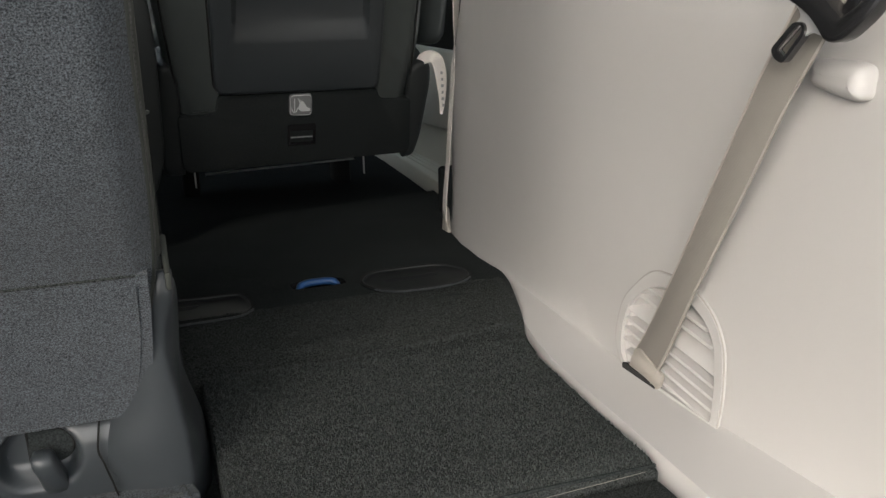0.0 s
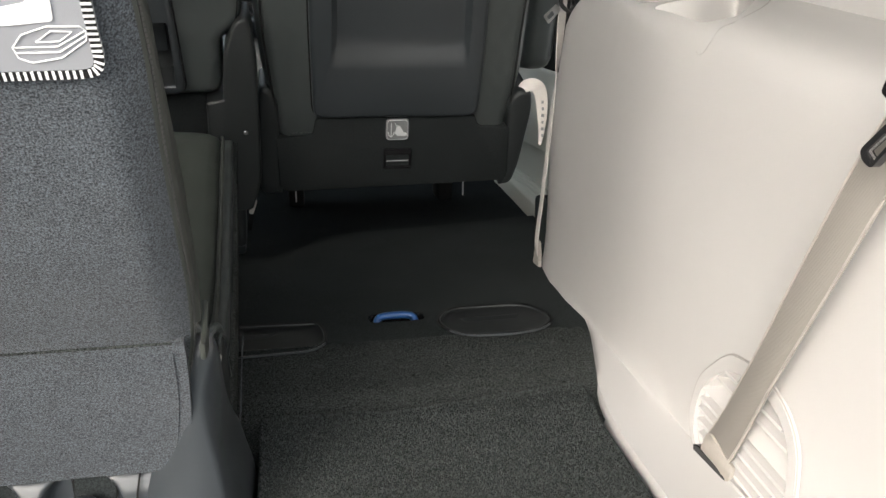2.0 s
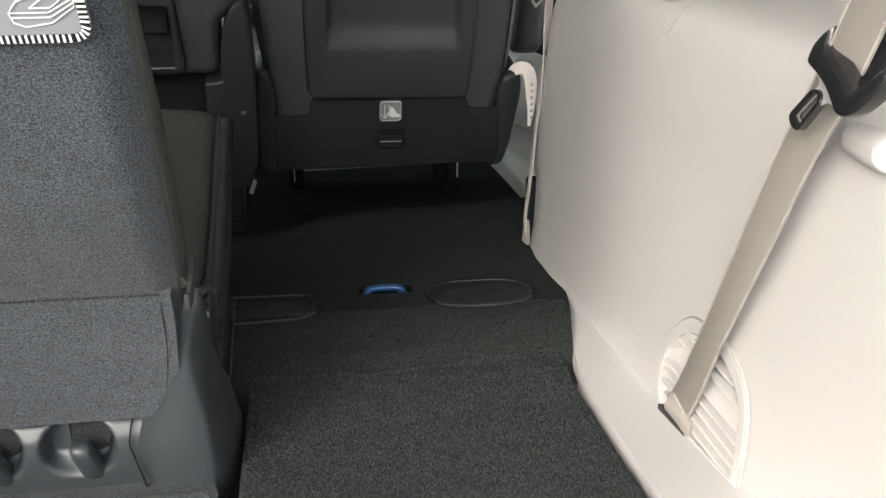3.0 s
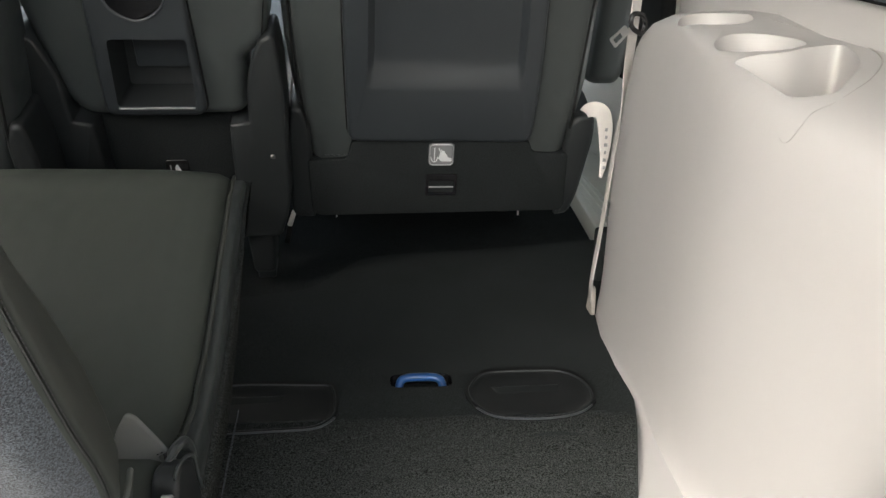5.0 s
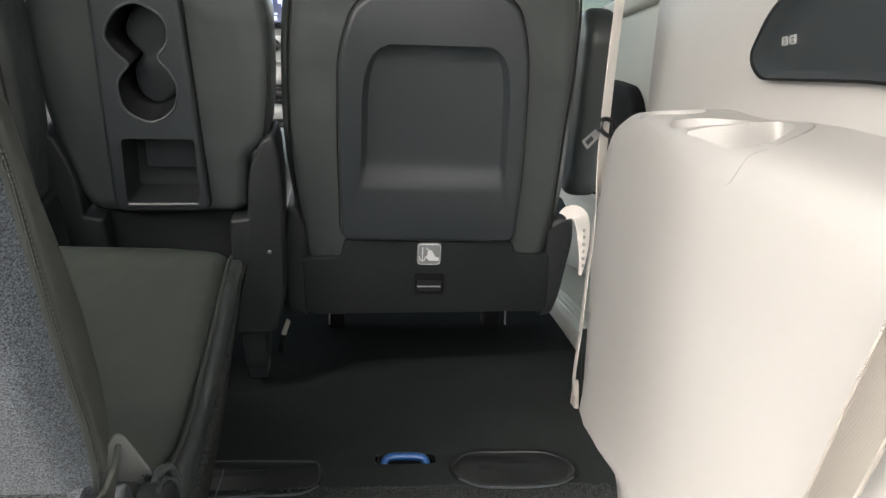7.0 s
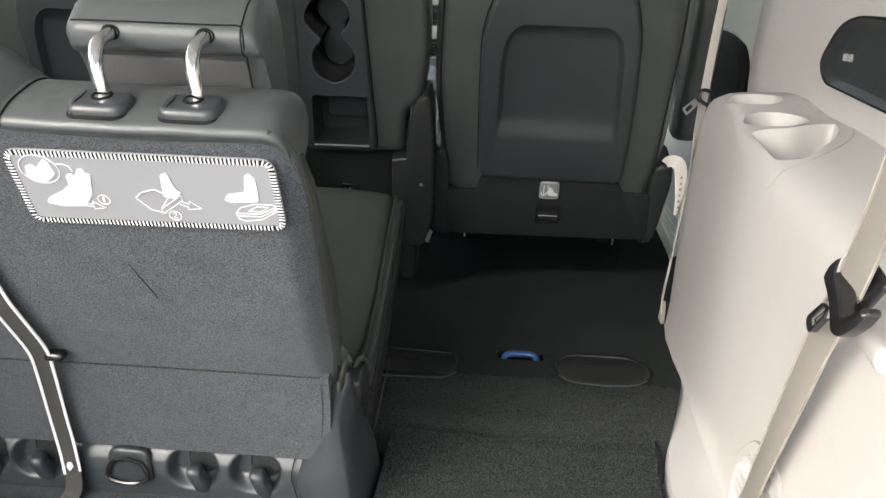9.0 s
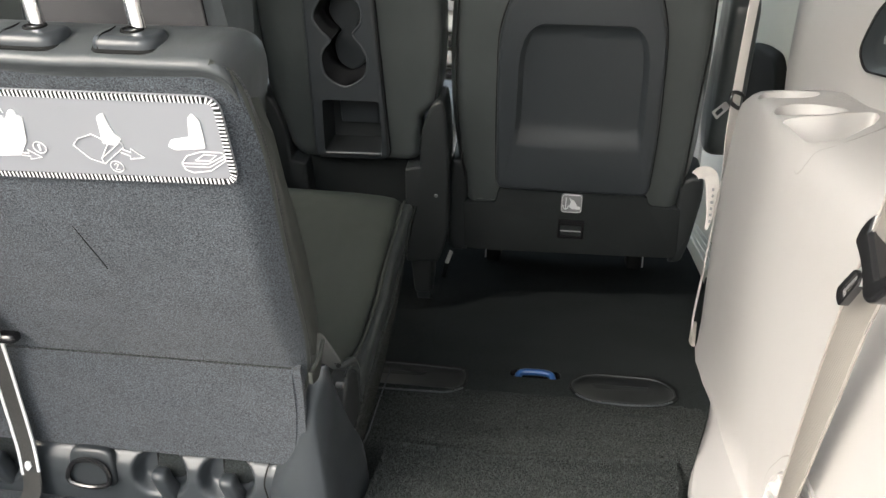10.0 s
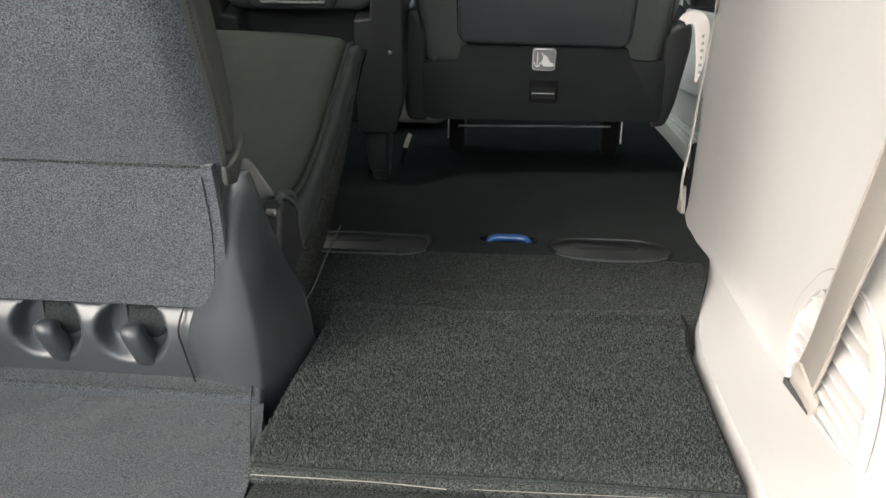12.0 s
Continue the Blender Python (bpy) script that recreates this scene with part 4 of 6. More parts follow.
    for line in ([(0.124, -0.001, 0.03), (0.110, -0.002, 0.2), (0.115, -0.002, 0.38), (0.134, -0.001, 0.51)], [(0.566, -0.001, 0.03), (0.573, -0.002, 0.2), (0.572, -0.002, 0.38), (0.562, -0.001, 0.44)],
                 [(0.134, 0.003, 0.530), (0.16, -0.001, 0.5395), (0.237, -0.0015, 0.5275), (0.341, -0.0015, 0.5225), (0.454, -0.0015, 0.5285), (0.50, -0.001, 0.5395)]):
        tagged(part("topstitch", stitches(smoothed(line, 12)), THREAD_GREY, seat), kind="stuff")
    # headrest
    for x in (0.286, 0.400):
        part("headrest_guide", slab(rounded([(x - 0.034, -0.005), (x + 0.034, -0.005), (x + 0.034, 0.045), (x - 0.034, 0.045)], 0.015), 0.541, 0.567, 0.008, 3, "xy"), PLASTIC, seat)
        part("headrest_post", tube([(x, 0.03, 0.55), (x, 0.03, 0.70)], 0.0065, 12), CHROME, seat)
    hr = rounded([(0.208, 0.63), (0.218, 0.78), (0.245, 0.82), (0.44, 0.82), (0.465, 0.78), (0.475, 0.63)], 0.05, 6)
    part("headrest", slab(hr, 0.01, 0.13, 0.035, 5), LEATHER, seat)
    # arms of the frame at both sides of the back
    for pts in ([(0.126, 0.028), (0.112, 0.060), (0.094, 0.058), (0.087, 0.010), (0.083, -0.150), (0.090, -0.172), (0.126, -0.172)],
                [(0.571, 0.028), (0.590, 0.046), (0.616, 0.044), (0.621, 0.002), (0.609, -0.123), (0.597, -0.168), (0.571, -0.172)]):
        part("side_cover", slab(rounded(pts, [0.012, 0.014, 0.014, 0.03, 0.02, 0.012, 0.004], 5), -0.004, 0.10, 0.010, 4), PLASTIC_BLACK, seat)
    back = Matrix(pose(0, 1.768, 0.287, 20.5)).inverted()

    def flat(x0, x1, y0, y1, z0, z1, bevel=0.003):
        bm = box(x0, x1, y0, y1, z0, z1, bevel)
        bm.transform(back)
        return bm

    for x in (0.140, 0.534):
        leg = part("leg", flat(x, x + 0.040, 2.31, 2.40, -0.018, 0.13, 0.008), RUBBER, seat)
        px = 0.155 if x < 0.3 else 0.545
        part("leg_plate", flat(px - 0.0015, px + 0.0015, 2.05, 2.056, 0.056, 0.125, 0.0005), SILVER, leg)
    bm = tube([(0.178, 2.05, 0.0855), (0.520, 2.05, 0.0945)], 0.0022, 8)
    bm.transform(back)
    part("cross_bar", bm, SILVER, seat)
    part("seat_pan", flat(0.11, 0.60, 1.95, 2.45, 0.135, 0.19, 0.02), PLASTIC_BLACK, seat)
    # cushion, seen only as a dark block under the back
    part("cushion", box(0.10, 0.60, 0.10, 0.62, -0.20, -0.02, 0.05, 4), LEATHER, seat)
    arm = part("armrest", slab(rounded([(0.16, 0.015), (0.165, 0.20), (0.18, 0.348), (0.23, 0.382), (0.30, 0.348), (0.31, 0.03), (0.25, -0.022)], 0.035, 5), 0.645, 0.708, 0.02, 4, "yz"), LEATHER, seat)
    if detail:
        shell = part("shoulder_trim", slab(rounded([(0.490, 0.562), (0.498, 0.545), (0.525, 0.472), (0.538, 0.455), (0.580, 0.459), (0.586, 0.480), (0.560, 0.548), (0.548, 0.563)], [0.004, 0.02, 0.015, 0.012, 0.010, 0.012, 0.015, 0.004], 4), -0.006, 0.10, 0.008, 3), LEATHER, seat, "dark plastic shoulder with an air outlet")
        part("outlet_rim", slab(rounded([(0.525, 0.519), (0.539, 0.477), (0.569, 0.481), (0.573, 0.490), (0.548, 0.553), (0.540, 0.554)], 0.005, 3), -0.009, 0.0, 0.002, 1), PLASTIC_GLOSS, shell)
        part("outlet_trim", tube([(0.5735, -0.0095, 0.488), (0.561, -0.0095, 0.520), (0.549, -0.0095, 0.551)], 0.0013, 6), SILVER, shell, "bright metal edge")
        for k in range(3):
            part("slat", tube([(0.5445 + k * 0.0095, -0.011, 0.484), (0.5305 + k * 0.0085, -0.011, 0.520 + k * 0.010)], 0.0019, 6), PLASTIC, shell)
    if flip:
        for o in seat.children_recursive:
            o.data.transform(Matrix.Diagonal((-1, 1, 1, 1)))
            o.data.flip_normals()
    return seat




def build_middle_seat():
    """The narrow middle seat: leather back with a cup-holder panel."""
    seat = thing("middle_seat", pose(0, 1.705, 0.352, 19.6), "narrow dark leather middle seat with cup holders in its back", "seat", "second-row seats")
    outline = rounded([(-0.235, -0.022), (-0.268, 0.08), (-0.290, 0.20), (-0.290, 0.33), (-0.262, 0.41), (-0.18, 0.448), (-0.02, 0.448), (0.050, 0.41), (0.080, 0.33), (0.080, 0.20), (0.070, 0.11), (0.035, 0.08), (0.032, -0.020)],
                      [0.035, 0.04, 0.1, 0.1, 0.07, 0.08, 0.08, 0.07, 0.1, 0.1, 0.03, 0.01, 0.03], 6)
    shell = part("backrest", slab(outline, 0.0, 0.12, 0.022, 5), LEATHER, seat)
    part("seam", tube(smoothed([(-0.282, 0.012, 0.33), (-0.255, 0.004, 0.400), (-0.208, 0.002, 0.418), (-0.102, 0.001, 0.4205), (-0.010, 0.001, 0.418), (0.034, 0.003, 0.400), (0.058, 0.005, 0.364), (0.071, 0.008, 0.288), (0.074, 0.009, 0.215), (0.064, 0.006, 0.12)]), 0.0014, 6), THREAD, seat)
    part("seam", tube(smoothed([(-0.282, 0.012, 0.33), (-0.284, 0.010, 0.22), (-0.264, 0.008, 0.10), (-0.232, 0.006, 0.0)]), 0.0014, 6), THREAD, seat)
    outer = rounded([(-0.187, -0.012), (-0.185, 0.36), (-0.050, 0.363), (-0.030, -0.010)], [0.02, 0.03, 0.03, 0.02], 6)
    cup = [(x, z) for x, z in smoothed2([(-0.114, 0.338), (-0.147, 0.324), (-0.166, 0.288), (-0.154, 0.262), (-0.136, 0.243), (-0.149, 0.226), (-0.157, 0.203), (-0.148, 0.168), (-0.112, 0.149), (-0.076, 0.168), (-0.064, 0.202), (-0.074, 0.232), (-0.090, 0.254), (-0.076, 0.273), (-0.070, 0.295), (-0.079, 0.320)], 5)]
    hole = rounded([(-0.166, 0.006), (-0.162, 0.120), (-0.046, 0.121), (-0.044, 0.008)], 0.008, 4)
    panel = part("cup_panel", slab(outer, -0.016, 0.004, 0.008, 4), PLASTIC, seat, "charcoal plastic cup-holder panel", 40)
    cuts = []
    for o in (cup, hole):
        cuts.append(link("cutter", slab(o, -0.05, 0.05), PLASTIC_GREY))
        cuts[-1].matrix_world = pose(0, 1.705, 0.352, 19.6)
    applied_cut(panel, cuts)
    cutter = link("cutter", slab([(-0.108 + (x + 0.108) * 0.93, 0.17 + (z - 0.17) * 0.95) for x, z in outer], -0.05, 0.10), LEATHER)
    cutter.matrix_world = pose(0, 1.705, 0.352, 19.6)
    applied_cut(shell, [cutter])
    part("panel_gap", tube([(x, -0.0005, z) for x, z in outer], 0.003, 6, closed=True), THREAD, panel)
    part("cup_well", well(cup, -0.015, 0.085, 0.80), PLASTIC_GLOSS, panel)
    part("cup_insert", slab([(-0.104 + (x + 0.104) * 0.74, 0.247 + (z - 0.247) * 0.86) for x, z in cup], 0.044, 0.066, 0.006, 3), PLASTIC, panel)
    part("cup_lip", tube([(x, -0.0155, z) for x, z in cup], 0.0022, 6, closed=True), PLASTIC_GREY, panel)
    part("bin", well(hole, -0.015, 0.06, 0.86), PLASTIC_BLACK, panel)
    part("bin_back", box(-0.138, -0.056, 0.030, 0.046, 0.052, 0.112, 0.004), PLASTIC, panel)
    part("bin_lip", tube([(-0.164, -0.016, 0.003), (-0.046, -0.016, 0.005)], 0.004, 8), PLASTIC_GREY, panel)
    hr = rounded([(-0.222, 0.455), (-0.235, 0.57), (-0.19, 0.64), (-0.05, 0.64), (0.005, 0.57), (-0.008, 0.455)], 0.04, 6)
    part("headrest", slab(hr, -0.02, 0.10, 0.03, 5), LEATHER, seat)
    for x in (-0.183, -0.037):
        part("headrest_guide", slab(rounded([(x - 0.026, 0.004), (x + 0.026, 0.004), (x + 0.026, 0.04), (x - 0.026, 0.04)], 0.012), 0.438, 0.450, 0.004, 3, "xy"), GUIDE_GREY, seat)
    # lower cover with the anchor label, standing under the back
    cover = part("lower_cover", slab(rounded([(-0.235, -0.26), (-0.235, -0.015), (0.01, -0.015), (0.012, -0.26)], 0.01), 0.03, 0.10, 0.006, 2), CARPET_SKIRT, seat, "black carpet cover")
    lab = part("anchor_label", slab(rounded([(-0.122, -0.158), (-0.084, -0.158), (-0.084, -0.120), (-0.122, -0.120)], 0.006), 0.026, 0.032, 0.001, 1), PLASTIC_GLOSS, cover)
    part("anchor_sign", tube([(-0.114, 0.0255, -0.130), (-0.114, 0.0255, -0.150)], 0.0009, 5, tube(smoothed([(-0.119, 0.0255, -0.143), (-0.117, 0.0255, -0.149), (-0.114, 0.0255, -0.151), (-0.111, 0.0255, -0.149), (-0.109, 0.0255, -0.143)], 3), 0.0009, 5)), WHITE, lab)
    part("seat_sign", slab(rounded([(-0.106, -0.131), (-0.102, -0.129), (-0.097, -0.142), (-0.089, -0.144), (-0.089, -0.150), (-0.104, -0.150), (-0.107, -0.143)], 0.002), 0.024, 0.0262), WHITE, lab)
    for sgn in (1, -1):
        def side(pts, r, y0, y1, bevel):
            return slab(rounded([(x if sgn > 0 else -0.21 - x, z) for x, z in pts], r, 5), y0, y1, bevel, 3)
        br = part("side_bracket", side([(-0.004, -0.259), (0.001, -0.028), (0.032, -0.022), (0.036, 0.058), (0.060, 0.119), (0.082, 0.130), (0.088, 0.099), (0.092, 0.015), (0.089, -0.192), (0.068, -0.257)], [0.006, 0.004, 0.003, 0.03, 0.02, 0.012, 0.05, 0.06, 0.03, 0.008], -0.014, 0.075, 0.006), PLASTIC_BLACK, seat, "black plastic hinge cover")
        if sgn > 0:
            part("screw", slab(circle(0.066, -0.087, 0.0042, 12), -0.0165, -0.012, 0.001, 1), STEEL_DULL, br)
        part("foot", side([(0.010, -0.352), (0.004, -0.25), (0.054, -0.25), (0.050, -0.352)], [0.012, 0.006, 0.006, 0.012], -0.004, 0.07, 0.008), PLASTIC_BLACK, seat)
        part("foot_edge", side([(0.012, -0.385), (0.012, -0.34), (0.046, -0.34), (0.046, -0.385)], 0.006, 0.02, 0.07, 0.004), PLASTIC, seat)
    part("cushion", box(-0.27, 0.06, 0.12, 0.60, -0.22, -0.06, 0.04, 4), LEATHER, seat)


def smoothed2(pts, n):
    return [(v.x, v.y) for v in smoothed([(a, b, 0) for a, b in pts], n, True)]


BACK_LINE = [(0.622, 0.551), (0.638, 0.526), (0.677, 0.455), (0.706, 0.402), (0.736, 0.348), (0.766, 0.301), (0.793, 0.262), (0.817, 0.226)]
FRONT_LINE = [(0.836, 0.236), (0.844, 0.272), (0.828, 0.312), (0.800, 0.362), (0.768, 0.406), (0.735, 0.446), (0.705, 0.492), (0.692, 0.540)]
EDGE_LINE = [(0.0310, 0.619, 0.552), (0.0430, 0.630, 0.5445), (0.0490, 0.646, 0.525), (0.0508, 0.690, 0.470), (0.0500, 0.731, 0.400), (0.0504, 0.770, 0.330), (0.0500, 0.808, 0.270), (0.0461, 0.832, 0.220), (0.0377, 0.840, 0.182)]


def strip(xs_of, line, thick, bend=None, bm=None):
    """A sheet that follows a side-view line, from its left to its right edge, thickened forwards."""
    bm0, rows = bmesh.new(), []
    for k, (y, z) in enumerate(line):
        xs = xs_of(k, z)
        rows.append([bm0.verts.new((x, y + (bend(x, y, z) if bend else 0.0) + 0.0025 * noise.noise((x * 7, z * 7, 2.2)), z)) for x in xs])
    for a, b in zip(rows, rows[1:]):
        for k in range(1, len(a)):
            bm0.faces.new((a[k - 1], a[k], b[k], b[k - 1]))
    ext = bmesh.ops.extrude_face_region(bm0, geom=list(bm0.faces))
    bmesh.ops.translate(bm0, vec=(0, thick, 0.2 * thick), verts=[g for g in ext["geom"] if isinstance(g, bmesh.types.BMVert)])
    return merge(bm, bm0)


def build_bench():
    """The third-row bench, its back upright and cushion forward."""
    bench = thing("rear_bench", pose(0, 0, 0), "dark third-row bench seat with grey carpeted back", "seat")
    line = [(v.x, v.y) for v in smoothed([(a, b, 0) for a, b in BACK_LINE], 4)]
    rim = [tuple(v) for v in smoothed(EDGE_LINE, 5)]

    def rim_at(z, axis):
        return float(np.interp(z, [p[2] for p in rim[::-1]], [p[axis] for p in rim[::-1]]))

    def rolled(x, y, z):
        """The panel's edge rolls forwards to the side seam."""
        t = max(0.0, (x - 0.022) / (rim_at(z, 0) - 0.022))
        return (rim_at(z, 1) - y) * t ** 2
    wide = [(v.x, v.y) for v in smoothed([(a, b, 0) for a, b in BACK_LINE + [(0.831, 0.203), (0.839, 0.184)]], 4)]
    part("back_panel", strip(lambda k, z: [-0.72 + 0.742 * i / 24 for i in range(25)] + [0.022 + (rim_at(z, 0) - 0.022) * i / 7 for i in range(1, 8)], wide, 0.012, rolled), CARPET_BACK, bench, "grey carpeted seat back")

    def drawn_in(bm):
        for v in bm.verts:
            v.co.x -= 0.020 * max(0.0, (v.co.z - 0.485) / 0.063) ** 1.5 if v.co.x > 0.02 else 0.0
        return bm
    part("back_pad", slab([(y + 0.014, z) for y, z in line] + FRONT_LINE, -0.72, 0.022, 0, plane="yz"), LEATHER, bench)
    side = [(y + 0.007, z) for x, y, z in rim if 0.236 < z < 0.536] + FRONT_LINE
    part("side_pad", drawn_in(slab(side, 0.022, 0.0560, 0.004, 3, "yz")), LEATHER_SIDE, bench, "smooth leather side of the back")
    part("edge_piping", tube([(x - 0.0005, y + 0.0035, z) for x, y, z in rim], [0.0032 if z > 0.2 else 0.0028 for x, y, z in rim], 8), LEATHER_SIDE, bench, "dark stitched leather piping")
    for off in (0.0022, 0.0062):
        tagged(part("edge_stitch", stitches([(x + 0.0032, y + off, z) for x, y, z in rim], 0.0005, 0.0022, 0.0016), THREAD_GREY, bench), kind="stuff")
    # leather roll along the top
    roll = rounded([(0.630, 0.544), (0.619, 0.550), (0.6205, 0.5575), (0.642, 0.571), (0.690, 0.585), (0.724, 0.580), (0.732, 0.55), (0.70, 0.52), (0.66, 0.515)], [0.004, 0.006, 0.008, 0.03, 0.03, 0.012, 0.01, 0.01, 0.01], 4)
    rings = []
    for x, dz, sc in ((-0.72, 0.055, 1), (-0.36, 0.052, 1), (-0.29, 0.044, 1), (-0.246, 0.027, 1), (-0.225, 0.012, 1), (-0.211, 0.003, 1), (-0.206, 0.0, 0.982), (-0.201, 0.0, 1), (-0.10, -0.001, 1), (0.022, 0.0, 1), (0.031, -0.001, 0.99), (0.037, -0.003, 0.965), (0.0415, -0.006, 0.92), (0.0445, -0.010, 0.85), (0.0455, -0.014, 0.76)):
        rings.append([(x, 0.6745 + (y - 0.675) * sc, 0.5445 + (z - 0.548) * sc + dz) for y, z in roll])
    part("top_roll", loft(rings), LEATHER_BENCH, bench, "", 50)
    part("roll_seam", tube(smoothed([(-0.206, 0.619, 0.5465), (-0.206, 0.621, 0.554), (-0.206, 0.6425, 0.567), (-0.206, 0.6895, 0.580), (-0.206, 0.7215, 0.5755)]), 0.0011, 5), THREAD, bench)
    # sewn-on tag with fold pictograms
    tag_o = rounded([(-0.217, -0.008), (-0.217, 0.082), (0.033, 0.084), (0.034, -0.002)], 0.014, 5)
    bm = slab(tag_o, -0.003, 0.001, 0.001, 1)
    tag = part("instruction_tag", bm, TAG_GREY, bench, "grey woven tag with white folding pictograms")
    tag.matrix_basis = pose(0, 0.676, 0.453, 29.2)
    build_tag(tag, tag_o)
    # dark tube round each guide's foot stands in for its shadow line
    for x in (-0.1225, -0.0400):
        tilt = pose(x, 0.6430, 0.5650, 16) @ Matrix.Diagonal((0.87, 1.0, 1.0, 1.0))
        for name, bm, mt in (("post_guide", slab(rounded([(-0.029, -0.020), (0.027, -0.020), (0.034, 0.002), (0.026, 0.020), (-0.028, 0.020), (-0.034, 0.0)], 0.018), -0.010, 0.0085, 0.0075, 5, "xy"), PLASTIC_GREY),
                             ("guide_shadow_gap", tube([(a, b, -0.0030) for a, b in rounded([(-0.029, -0.020), (0.027, -0.020), (0.034, 0.002), (0.026, 0.020), (-0.028, 0.020), (-0.034, 0.0)], 0.018)], 0.0022, 6, closed=True), THREAD),
                             ("guide_ring", tube([(a, b, 0.0087) for a, b in circle(0.0, 0.003, 0.0092, 24)], 0.0015, 6, closed=True), THREAD),
                             ("guide_gap", tube(smoothed([(-0.0225, -0.0195, -0.002), (-0.0215, -0.0175, 0.005), (-0.0205, -0.012, 0.0083), (-0.0195, 0.0, 0.0086), (-0.0215, 0.012, 0.0080)]), 0.0010, 5), THREAD)):
            bm.transform(tilt)
            part(name, bm, mt, bench)
    # loose flap at the foot of the back
    fl = [(v.x, v.y) for v in smoothed([(0.814, 0.228, 0), (0.820, 0.214, 0), (0.840, 0.165, 0), (0.862, 0.112, 0), (0.874, 0.080, 0)], 4)]

    def edge(k, z):
        r = 0.043 - 0.011 * max(0.0, (0.215 - z) / 0.14) ** 1.6
        return [-0.72 + (r + 0.72) * i / 30 for i in range(31)]
    part("flap", strip(edge, fl, 0.009), CARPET_BACK, bench, "grey carpet flap")
    part("flap_stitch", tube(smoothed([(-0.70, 0.813, 0.229), (-0.40, 0.814, 0.226), (-0.2, 0.814, 0.228), (0.034, 0.814, 0.228)]), 0.0011, 5), CARPET_FOLD, bench)
    part("flap_stitch", tube(smoothed([(0.033, 0.8175, 0.218), (0.031, 0.8395, 0.165), (0.023, 0.8615, 0.112), (0.016, 0.8725, 0.084)]), 0.0008, 5), CARPET_BACK, bench)
    part("scuff", tube([(-0.139, 0.7035, 0.397), (-0.131, 0.711, 0.380), (-0.121, 0.7195, 0.360), (-0.117, 0.7225, 0.352)], [0.0003, 0.0006, 0.0007, 0.0003], 5), THREAD, bench)
    # pull strap with white edges
    pts = smoothed([(-0.335, 0.625, 0.535), (-0.316, 0.668, 0.455), (-0.303, 0.709, 0.378), (-0.299, 0.732, 0.333), (-0.296, 0.755, 0.298), (-0.292, 0.781, 0.256), (-0.297, 0.801, 0.218), (-0.308, 0.834, 0.148), (-0.312, 0.856, 0.082), (-0.309, 0.858, 0.045)], 5)
    strap = part("pull_strap", ribbon(pts, [(0.95, 0.05, 0.25)] * len(pts), 0.0228, 0.0018), STRAP_GREY, bench, "dark webbing pull strap with white edges")
    for s in (-1, 1):
        off = [q + Vector((0.0106 * s, -0.0012, 0.003 * s)) for q in pts]
        part("strap_edge", ribbon(off, [(0.95, 0.05, 0.25)] * len(pts), 0.0036, 0.0022), WHITE, strap)
    part("strap_mark", slab(rounded([(-0.315, 0.055), (-0.311, 0.049), (-0.306, 0.055), (-0.308, 0.062), (-0.313, 0.062)], 0.001), 0.8535, 0.8555), WHITE, strap)
    part("strap_anchor", box(-0.290, -0.266, 0.784, 0.802, 0.240, 0.252, 0.005, 3), PLASTIC_GLOSS, bench)
    tail = [(-0.309, 0.858, 0.046), (-0.311, 0.859, 0.02), (-0.318, 0.850, 0.006), (-0.333, 0.81, 0.002)]
    part("strap_tail", ribbon(smoothed(tail, 4), [(0.95, 0.1, 0.0)] * 13, 0.0228, 0.0016), STRAP_GREY, bench)
    # seat base: hook panel, hinge shield

    def squared(v):
        return math.copysign(abs(v) ** 0.55, v)
    centres = (-0.0665, -0.1515, -0.366, -0.441, -0.518)
    bm, rows, nx, nz = bmesh.new(), [], 300, 30
    prof_z, prof_y = [-0.01, 0.005, 0.02, 0.045, 0.062, 0.074, 0.085, 0.095], [0.884, 0.881, 0.876, 0.871, 0.872, 0.877, 0.888, 0.905]
    for j in range(nz + 1):
        z = -0.01 + 0.105 * j / nz
        y0 = float(np.interp(z, prof_z, prof_y))
        row = []
        for i in range(nx + 1):
            x = -0.72 + 0.716 * i / nx
            dent = 0.0
            for c in centres:
                q = math.hypot((x - c) / 0.037, (z - 0.051) / 0.035)
                e = max(0.0, min(1.0, (1 - q) / 0.24))
                floor_y = float(np.interp(z, (0.018, 0.040, 0.086), (0.8765, 0.894, 0.890)))
                dent = max(dent, e * e * (3 - 2 * e) * max(0.0, floor_y - y0))
            row.append(bm.verts.new((x, y0 + dent, z)))
        rows.append(row)
    for a, b in zip(rows, rows[1:]):
        for k in range(nx):
            bm.faces.new((a[k], a[k + 1], b[k + 1], b[k]))
    panel = part("hook_panel", bm, PLASTIC_GREY, bench, "charcoal plastic panel with bag hooks", 60)
    for c in centres:
        part("bag_hook", loft([[(c + dx + w * squared(math.cos(0.524 * k)), y0 - d * squared(math.sin(0.524 * k)), z0) for k in range(12)]
                              for dx, w, y0, d, z0 in ((0.0105, 0.0120, 0.893, 0.012, 0.010), (0.0100, 0.0115, 0.885, 0.013, 0.022), (0.0080, 0.0105, 0.876, 0.013, 0.036), (0.0050, 0.0102, 0.869, 0.012, 0.050), (0.0040, 0.0098, 0.868, 0.011, 0.057), (0.0035, 0.0080, 0.869, 0.008, 0.0605), (0.0035, 0.0050, 0.870, 0.004, 0.0615))]), PLASTIC_GREY, panel, "", 60)
